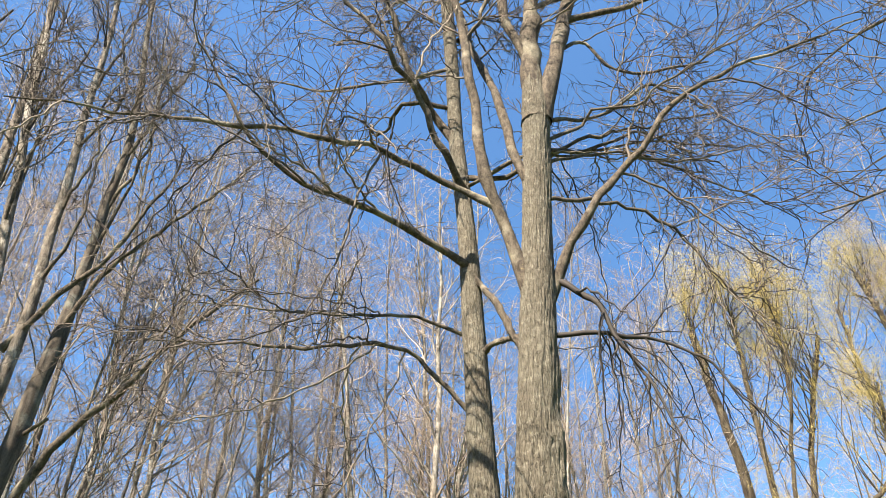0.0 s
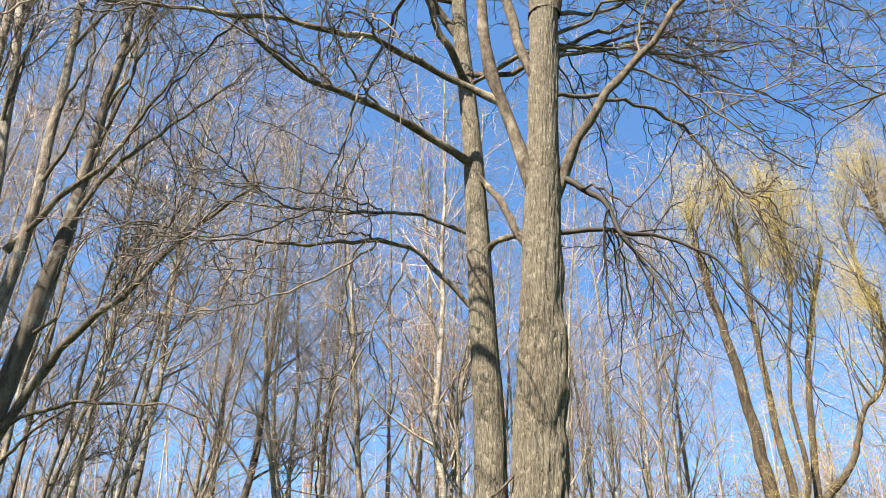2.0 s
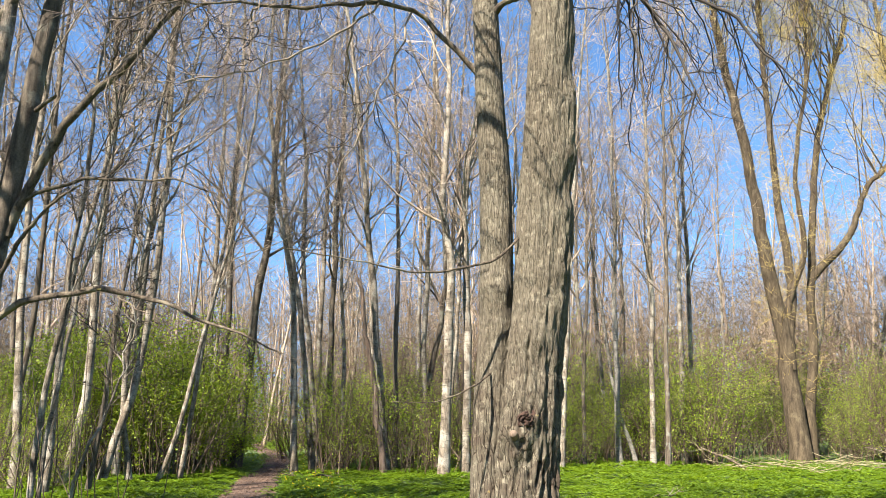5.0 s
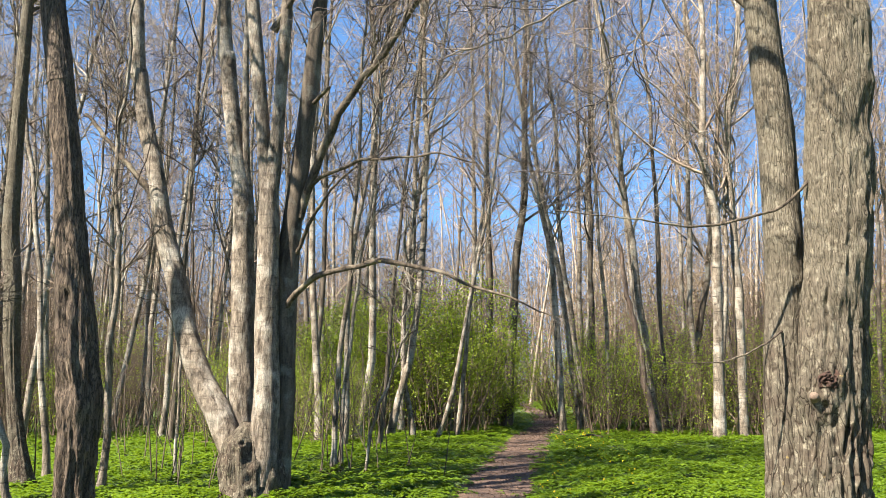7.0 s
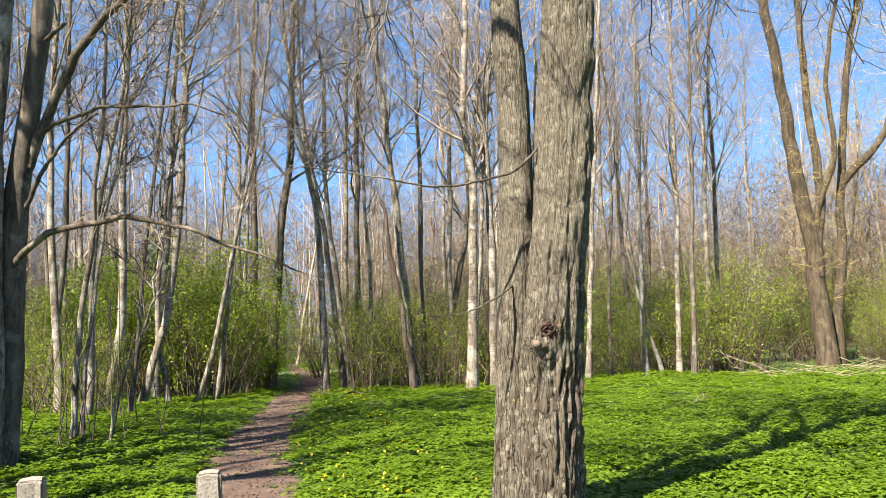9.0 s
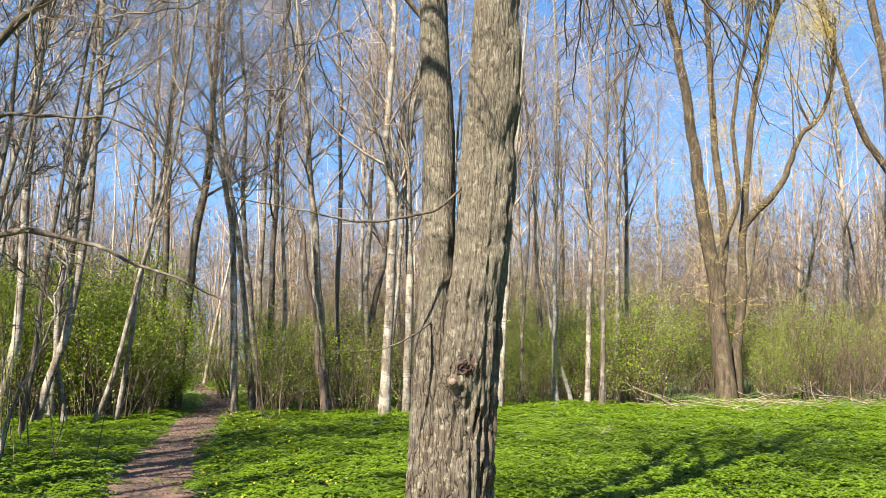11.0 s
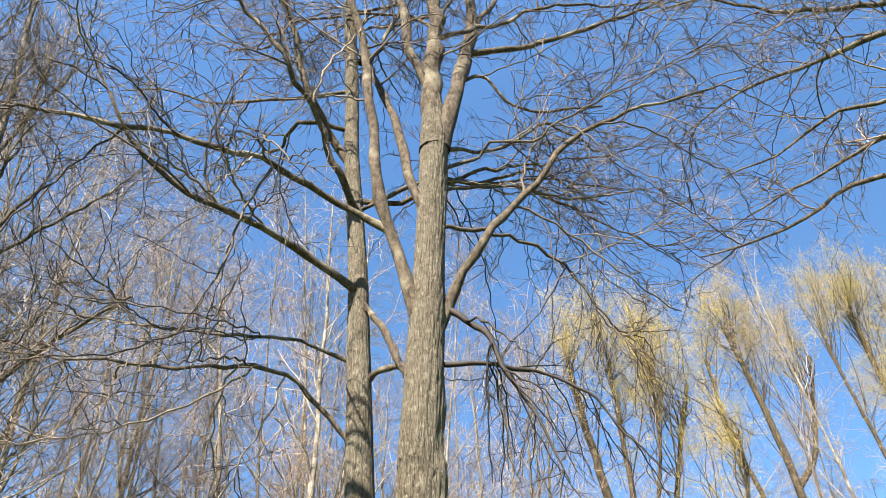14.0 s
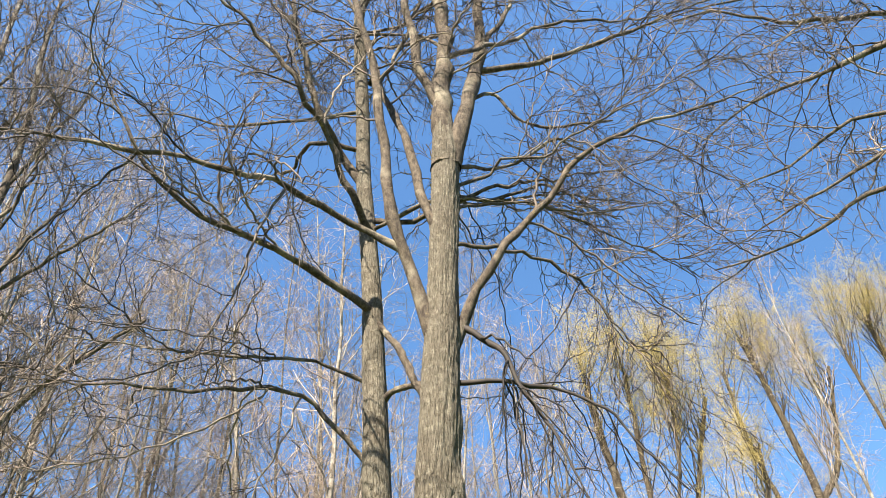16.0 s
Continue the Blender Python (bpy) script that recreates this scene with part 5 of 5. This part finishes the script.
# ---------------------------------------------------------------- shrubs, brush and herbs
def shrub(label, seed, height, width, leaves, leafy=0.15, at=(0, 0, 0)):
    s = thing("shrub", label, "shrub", at, "leafing shrubs")
    rng = np.random.default_rng(seed)
    n = 16
    a = rng.uniform(0, 2 * np.pi, n)
    q = rng.uniform(0, width * 0.28, n)
    P0 = np.stack([q * np.cos(a), q * np.sin(a), np.full(n, -0.08)], 1)
    d = unit(np.stack([np.cos(a) * 0.32, np.sin(a) * 0.32, np.ones(n)], 1) + rng.normal(size=(n, 3)) * 0.12)
    pts, L = [P0], (height * rng.uniform(0.55, 1.0, n) / 8)[:, None]
    for _ in range(8):
        d = unit(d + rng.normal(size=d.shape) * 0.09 + [0, 0, 0.03])
        pts.append(pts[-1] + d * L)
    P, R = np.stack(pts, 1), np.linspace(0.022, 0.006, 9)[None] * rng.uniform(0.7, 1.3, n)[:, None]
    for q in range(n):
        v, f = tubes(P[q:q + 1], R[q:q + 1], 5)
        mesh_ob("stem", v, f, M_STEM, s)
    A, AR = spawn(rng, P, R, 9, 5, (0.25, 0.5), (25, 70), 0.12, 1.0, 0.15, 0.02, 0.5, 0.004)
    B, BR = spawn(rng, A, AR, 6, 3, (0.35, 0.7), (25, 65), 0.15, 1.0, 0.15, 0.02, 0.6, 0.0045)
    v, f = joined([tubes(A, AR, 3), tubes(B, BR, 3)])
    sticks = mesh_ob("twig_mass", v, f, M_STEM, s, kind="stuff")
    if not leaves:
        return s
    c = np.concatenate([B[:, 1], B[:, 2], A[:, 2], A[:, 3], A[:, 4]])
    c = c[rng.integers(len(c), size=leaves)]
    v, f = blades(rng, c, np.full(leaves, 0.074 if leaves > 6000 else 0.056), leafy, 0.6, 0.35)
    mesh_ob("foliage", v, f, M_SHRUB, sticks, "fresh green leaves", smooth=False, kind="stuff")
    return s


BARE = "bare brown multi-stemmed bush among the trees"
bare = [tagged(shrub("", 211, 6.0, 2.6, 0, at=(1.6, 26.5, 0)), BARE, "shrub", "bare bushes"), tagged(shrub("", 212, 4.5, 2.4, 0, at=(3.0, 28.5, 0)), BARE, "shrub", "bare bushes")]
for i in range(54):
    while True:
        az, r = rng.uniform(-48, 62), rng.uniform(24.5, 46)
        x, y = -r * math.sin(radians(az)), r * math.cos(radians(az))
        if path_gap(np.array(x), np.array(y)) > 1.8 and not (az < -14 and r < 33):
            break
    s = rng.uniform(0.7, 1.3)
    copy_thing(bare[i % 2], Matrix.Translation((x, y, float(lie(x, y)))) @ pose(0, 0, 0, 0, 0, rng.uniform(0, 360)) @ Matrix.Diagonal((s, s, s, 1)))
LEAFY, THIN = "dense shrub in fresh bright green leaf", "open shrub with thin brown stems and young green leaves"
dense = [shrub(LEAFY, 201, 5.2, 3.2, 13000, 0.18, (-7.9, 22.5, 0)), shrub(LEAFY, 202, 4.6, 3.0, 12000, 0.18, (-9.6, 23.5, 0))]
thin = [shrub(THIN, 203, 3.6, 2.6, 5400, 0.16, (-3.4, 23.4, 0)), shrub(THIN, 204, 3.0, 2.4, 4300, 0.16, (-0.9, 23.6, 0)), shrub(THIN, 205, 4.4, 2.6, 5000, 0.16, (8.3, 27.2, 0))]
for x, y, s, kind in [(-11.2, 24, 1.0, 0), (-7.2, 25.5, 0.95, 0), (-8.9, 27, 1.05, 0), (-13, 25.5, 1.0, 0), (-15.5, 24, 0.9, 0), (-10.2, 17.8, 0.62, 1), (-12.3, 18.5, 0.8, 1), (-14.5, 19.6, 0.9, 1), (-17, 17, 0.8, 1), (-11.5, 20.5, 0.8, 0),
                      (-2.2, 24.6, 1.0, 1), (0.9, 23.6, 0.9, 1), (2.2, 24.6, 1.0, 1), (-4.2, 26.5, 1.2, 1), (3.6, 25.8, 0.8, 1), (4.9, 27.6, 0.8, 1), (7.1, 28.2, 1.0, 1), (15.4, 30.8, 0.9, 1),
                      (19, 33, 1.1, 1), (21.5, 34, 1.0, 1), (24, 35, 1.1, 1), (28, 36, 1.2, 1), (-20, 20, 1, 1), (-23, 16, 1, 1), (-10.6, 31, 1.1, 1), (-6.6, 33, 1.1, 1), (0.5, 30, 1.3, 1), (6, 34, 1.3, 1), (12, 37, 1.3, 1), (-3, 34, 1.3, 1), (20, 40, 1.4, 1), (2, 32, 1.2, 1), (4, 36, 1.5, 1), (8, 33, 1.2, 1), (10, 35, 1.3, 1), (14, 36, 1.3, 1), (16, 38, 1.4, 1), (6, 40, 1.6, 1), (11, 42, 1.6, 1), (18, 44, 1.6, 1), (25, 40, 1.4, 1), (-1, 38, 1.5, 1), (-14, 28, 1.2, 1), (-18, 27, 1.3, 1), (-22, 24, 1.3, 1), (-26, 20, 1.3, 1), (22, 37, 1.2, 1), (-10.4, 14.6, 0.6, 1), (-8.6, 16.4, 0.7, 1), (6.4, 28.8, 1.1, 1), (9.0, 27.4, 1.15, 1), (8.6, 28.6, 1.3, 1), (14.9, 29.6, 0.75, 1), (16.6, 30.6, 1.0, 1), (17.6, 32.8, 1.1, 1), (5.2, 30.4, 1.1, 1), (18.2, 32.4, 1.2, 1)]:
    src = dense[int(rng.integers(2))] if kind == 0 else thin[int(rng.integers(3))]
    copy_thing(src, Matrix.Translation((x, y, float(lie(x, y)))) @ pose(0, 0, 0, 0, 0, rng.uniform(0, 360)) @ Matrix.Diagonal((s, s, s * rng.uniform(0.85, 1.1), 1)))


def brush():
    """Thin dead stems along the wood's edge, and the far wood beyond."""
    rng = np.random.default_rng(61)
    n = 5200
    az, r = np.radians(rng.uniform(-50, 64, n)), 22.5 + 22 * rng.uniform(size=n) ** 1.6
    x, y = -r * np.sin(az), r * np.cos(az)
    ok = (path_gap(x, y) > 1.3) & ~((x > 3) & (y < 27 + 0.15 * (x - 3)))
    x, y = x[ok], y[ok]
    n = len(x)
    d = unit(rng.normal(size=(n, 3)) * [0.16, 0.16, 0] + [0, 0, 1])
    h = rng.uniform(0.5, 2.6, n) ** 1.1
    p0 = np.stack([x, y, lie(x, y) - 0.05], 1)
    pts = [p0]
    for _ in range(3):
        d = unit(d + rng.normal(size=d.shape) * 0.1)
        pts.append(pts[-1] + d * (h / 3)[:, None])
    P, R = np.stack(pts, 1), np.linspace(0.011, 0.004, 4)[None] * rng.uniform(0.6, 1.3, n)[:, None]
    A, AR = spawn(rng, P, R, 2, 3, (0.25, 0.5), (20, 50), 0.3, 1.0, 0.1, 0.02, 0.6, 0.004)
    v, f = joined([tubes(P, R, 3), tubes(A, AR, 3)])
    tagged(mesh_ob("undergrowth", v, f, M_STEM), "thin dead brown stems massed along the wood's edge", "undergrowth", kind="stuff")
    n = 1300
    az, r = np.radians(rng.uniform(-58, 72, n)), 52 + 75 * rng.uniform(size=n) ** 0.9
    x, y = -r * np.sin(az), r * np.cos(az)
    h = rng.uniform(11, 21, n)
    d = unit(rng.normal(size=(n, 3)) * [0.06, 0.06, 0] + [0, 0, 1])
    pts = [np.stack([x, y, np.full(n, -0.1)], 1)]
    for _ in range(5):
        d = unit(d + rng.normal(size=d.shape) * 0.04)
        pts.append(pts[-1] + d * (h / 5)[:, None])
    P, R = np.stack(pts, 1), np.linspace(0.11, 0.03, 6)[None] * rng.uniform(0.6, 1.3, n)[:, None]
    A, AR = spawn(rng, P, R, 7, 3, (0.15, 0.3), (15, 50), 0.12, 1.0, 0.1, 0.07, 0.4, 0.02)
    B, BR = spawn(rng, A, AR, 3, 2, (0.3, 0.7), (20, 50), 0.2, 1.0, 0.1, 0.05, 0.6, 0.012)
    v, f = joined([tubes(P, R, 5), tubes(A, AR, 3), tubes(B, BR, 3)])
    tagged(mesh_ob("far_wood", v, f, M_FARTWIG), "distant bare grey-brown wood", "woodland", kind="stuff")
    # thickets closing the view low down between the trunks
    n, k = 4800, 95
    # three in ten stand behind the camera, unseen, to block low sky light
    az = np.radians(np.where(rng.uniform(size=n) < 0.7, rng.uniform(-60, 74, n), rng.uniform(74, 300, n)))
    r = 44 + 80 * rng.uniform(size=n) ** 1.1
    x, y = -r * np.sin(az), r * np.cos(az)
    ok = path_gap(x, y) > 2.5
    x, y, r = x[ok], y[ok], r[ok]
    n = len(x)
    c = np.repeat(np.stack([x, y, np.zeros(n)], 1), k, 0)
    h = np.repeat((2.0 + 0.19 * r) * rng.uniform(0.5, 1.2, n), k)
    m = n * k
    lo = c + rng.normal(size=(m, 3)) * [1.8, 1.8, 0] + np.stack([np.zeros(m), np.zeros(m), h * rng.uniform(0, 0.9, m) ** 1.25], 1)
    d = unit(rng.normal(size=(m, 3)) * [1.0, 1.0, 0.5] + [0, 0, 0.8]) * (h * rng.uniform(0.06, 0.24, m))[:, None]
    across = unit(np.cross(d, rng.normal(size=(m, 3)))) * np.repeat(0.00028 * r, k)[:, None]
    V = np.stack([lo - across, lo + across, lo + d], 1).reshape(-1, 3)
    tagged(mesh_ob("far_thicket", V, np.arange(len(V)).reshape(-1, 3), M_THICKET, smooth=False), "distant brown thicket of bare brushwood", "thicket", kind="stuff")


brush()


def herbs():
    """The green carpet: leafy sprigs, thick and uneven, thinning under the wood."""
    rng = np.random.default_rng(71)
    n = 112000
    az = np.radians(rng.uniform(-48, 60, n))
    r = 6.5 + 30 * rng.uniform(size=n) ** 1.35
    x, y = -r * np.sin(az), r * np.cos(az)
    tuft = np.sin(x * 1.9 + 0.6 * np.sin(y * 1.3)) * np.sin(y * 2.1 + 0.7 * np.sin(x * 1.1)) + 0.5 * np.sin(x * 5.1 + y * 2.3) * np.sin(y * 4.7 - x * 1.2)
    gap = path_gap(x, y)
    ok = (gap > 0.62 + 0.1 * rng.normal(size=n)) & (tuft > -0.9 + 0.5 * rng.normal(size=n)) & (rng.uniform(size=n) < np.where(gap < 3.0, 1.0, np.clip((34 - r) / 9, 0.12, 1)))
    x, y, r, tuft, gap = x[ok], y[ok], r[ok], tuft[ok], gap[ok]
    m = 9000
    nx, ny = rng.uniform(-9, 9, m), rng.uniform(-8, 7, m)
    ng = path_gap(nx, ny)
    nk = (ng > 0.7) & (np.hypot(nx, ny) < 8.5)
    x, y, tuft, gap = np.r_[x, nx[nk]], np.r_[y, ny[nk]], np.r_[tuft, rng.normal(size=nk.sum()) * 0.4], np.r_[gap, ng[nk]]
    # a green ride along the path deeper in the wood
    m = 7000
    i = rng.integers(168, 250, m)
    w = rng.uniform(0.5, 3.2, m) * rng.choice([-1, 1], m)
    x, y = np.r_[x, PATH_LINE[i, 0] + w], np.r_[y, PATH_LINE[i, 1] + rng.normal(size=m) * 0.3]
    r, tuft, gap = np.hypot(x, y), np.r_[tuft, rng.normal(size=m) * 0.4], np.r_[gap, np.abs(w)]
    n = len(x)
    h = (0.07 + 0.05 * tuft + rng.uniform(0, 0.07, n)) * np.clip(gap / 1.2, 0.35, 1)
    grow = 1 + np.clip((r - 9) / 22, 0, 0.8)
    V, k = [], 4
    turn = rng.uniform(0, 2 * np.pi, n)
    for j in range(k):
        a = turn + j * 2 * np.pi / k + rng.normal(size=n) * 0.3
        out = np.stack([np.cos(a), np.sin(a), np.zeros(n)], 1)
        s = (rng.uniform(0.03, 0.058, n) * grow)[:, None]
        base = np.stack([x, y, lie(x, y) + np.maximum(h, 0.02)], 1) + rng.normal(size=(n, 3)) * [0.01, 0.01, 0.012]
        tilt = rng.uniform(-0.3, 0.35, n)[:, None] * [0, 0, 1]
        side = np.cross(out, [0, 0, 1])
        tip = base + (out + tilt) * s * 1.5
        mid = base + (out + tilt) * s * 0.75 + [0, 0, 0.008]
        V.append(np.stack([base, mid + side * s * 0.55, tip - [0, 0, 0.01], mid - side * s * 0.55], 1))
    V = np.concatenate(V).reshape(-1, 3)
    tagged(mesh_ob("herbs", V, np.arange(len(V)).reshape(-1, 4), M_HERB, smooth=False), "dense carpet of fresh green spring herbs", "ground cover", kind="stuff")
    # small yellow flowers beside the path
    m = 420
    u = rng.integers(60, 150, m)
    fx, fy = PATH_LINE[u, 0] + rng.uniform(0.6, 2.0, m) ** 1.2, PATH_LINE[u, 1] + rng.normal(size=m) * 0.3
    c = np.stack([fx, fy, lie(fx, fy) + rng.uniform(0.10, 0.19, m)], 1)
    v, f = blades(rng, np.repeat(c, 3, 0), np.full(3 * m, 0.03), 0.004, 0.9, 0.8)
    tagged(mesh_ob("yellow_flowers", v, f, M_PETAL, smooth=False), "small yellow spring flowers beside the footpath", "flowers", kind="stuff")


herbs()


def post(at, turn, h=0.56, w=0.17):
    """A short square concrete post with a worn, slightly domed head."""
    rng = np.random.default_rng(int(abs(at[0]) * 100))
    p = thing("concrete_post", "short square weathered concrete post standing in herbs", "post", at, "path posts")
    p.rotation_euler = (0.02, -0.02, radians(turn))
    bm = bmesh.new()
    bmesh.ops.create_cube(bm, size=1.0, matrix=Matrix.Translation((0, 0, (h - 0.15) / 2)) @ Matrix.Diagonal((w, w, h + 0.15, 1)))
    bmesh.ops.bevel(bm, geom=bm.edges[:], offset=0.016, segments=3, affect="EDGES")
    bmesh.ops.subdivide_edges(bm, edges=bm.edges[:], cuts=3, use_grid_fill=True)
    for v in bm.verts:
        v.co += Vector(rng.normal(size=3)) * 0.0018 + Vector((0, 0, 0.012 * (1 - 4 * (v.co.x ** 2 + v.co.y ** 2) / w ** 2) if v.co.z > h - 0.03 else 0))
    me = bpy.data.meshes.new("shaft")
    bm.to_mesh(me)
    bm.free()
    me.materials.append(M_CONCRETE)
    new("shaft", me).parent = p


post((-2.02, 5.95, 0), 14)
post((-3.09, 5.45, 0), 22, 0.62)


def litter():
    """Dead leaves and bits of twig on the footpath and along its edges."""
    rng = np.random.default_rng(81)
    m = 9000
    u = rng.integers(88, 200, m)
    t = unit(np.gradient(PATH_LINE, axis=0))[u]
    w = rng.normal(size=m) * 0.38
    x, y = PATH_LINE[u, 0] - t[:, 1] * w + rng.normal(size=m) * 0.1, PATH_LINE[u, 1] + t[:, 0] * w + rng.normal(size=m) * 0.1
    v, f = blades(rng, np.stack([x, y, lie(x, y) + 0.026], 1), np.full(m, 0.028), 0.003, 0.55, 0.9)
    tagged(mesh_ob("leaf_litter", v, f, M_LITTER, smooth=False), "scattered brown dead leaves on the footpath", "leaf litter", kind="stuff")
    n = 280
    x, y = rng.uniform(8, 23, n), 0.0
    y = 21.5 + 0.35 * x + rng.normal(size=n) * 1.6
    d = unit(rng.normal(size=(n, 3)) * [1, 0.7, 0.18])
    L = rng.uniform(0.4, 1.6, n)[:, None]
    p0 = np.stack([x, y, lie(x, y) + rng.uniform(0.06, 0.2, n)], 1)
    P = np.stack([p0, p0 + d * L * 0.5 + rng.normal(size=(n, 3)) * 0.04, p0 + d * L + rng.normal(size=(n, 3)) * [0.05, 0.05, 0.03]], 1)
    v, f = tubes(P, np.full((n, 3), 0.010), 3)
    tagged(mesh_ob("dry_reeds", v, f, M_STRAW), "pale dry fallen reed stalks lying on the herbs", "dry reeds", kind="stuff")


litter()


def fallen(at, length, r, turn, seed, tilt=6):
    """A dead bough lying in the herbs, with stubs of side shoots."""
    rng = np.random.default_rng(seed)
    b = thing("fallen_branch", "bleached dead branch lying among green herbs", "branch", at, "fallen branches")
    a = radians(turn)
    pts = [(math.cos(a) * length * q, math.sin(a) * length * q, 0.05 + length * q * math.tan(radians(tilt)) + 0.05 * math.sin(7 * q)) for q in (0, 0.3, 0.65, 1.0)]
    P, R = skin_limb("bough", b, pts, r, r * 0.4, M_LIMB, 8, 20, rng)
    S, SR = spawn(rng, P[None], R[None], 5, 5, (0.2, 0.45), (25, 60), 0.3, 0.95, 0.1, 0.05, 0.5, 0.006)
    for q in range(len(S)):
        v, f = tubes(S[q:q + 1], SR[q:q + 1], 5)
        mesh_ob("side_shoot", v, f, M_ALDER, b)


fallen((9.2, 25.6, 0.0), 2.4, 0.05, 130, 91, 22)
fallen((12.2, 24.0, 0.0), 2.0, 0.03, 20, 92, 4)
fallen((16.2, 26.0, 0.0), 2.6, 0.035, 150, 93, 12)
fallen((3.6, 15.2, 0.0), 1.2, 0.015, 40, 94, 8)
fallen((-3.0, 21.2, 0.0), 1.6, 0.03, 200, 95, 5)


def suckers(at, n, seed, h):
    """A loose stand of thin upright shoots, each its own part."""
    rng = np.random.default_rng(seed)
    s = thing("thin_shoots", "loose clump of thin bare grey shoots rising from herbs", "shoots", at, "shoot clumps")
    for _ in range(n):
        x, y = rng.normal(size=2) * 0.6
        k = h * rng.uniform(0.4, 1.0)
        lean = rng.normal(size=2) * 0.2 * k
        P = curve([(x, y, -0.05), (x + lean[0] * 0.4 + rng.normal() * 0.05, y + lean[1] * 0.4, k * 0.5), (x + lean[0], y + lean[1], k)], 9)
        v, f = tubes(P[None], np.linspace(0.011, 0.004, 9)[None] * rng.uniform(0.7, 1.4), 5)
        A, AR = spawn(rng, P[None], np.linspace(0.011, 0.004, 9)[None], 4, 4, (0.15, 0.4), (25, 55), 0.35, 1.0, 0.1, 0.04, 0.5, 0.003)
        va, fa = tubes(A, AR, 4)
        mesh_ob("shoot", *joined([(v, f), (va, fa)]), M_TWIG, s)


for q, (sx, sy, n, h) in enumerate([(-7.9, 10.3, 7, 3.2), (-8.8, 10.6, 8, 2.6), (-7.2, 9.5, 9, 1.2), (-5.4, 11.9, 9, 2.2), (-5.9, 12.4, 8, 3.4), (-7.6, 12.6, 8, 3.0), (-9.9, 10.9, 7, 3.0), (-6.6, 14.0, 9, 3.2), (-8.2, 15.6, 9, 3.4), (-10.6, 13.5, 9, 3.2)]):
    suckers((sx, sy, float(lie(sx, sy))), n // 2 + 1, 300 + q, h)
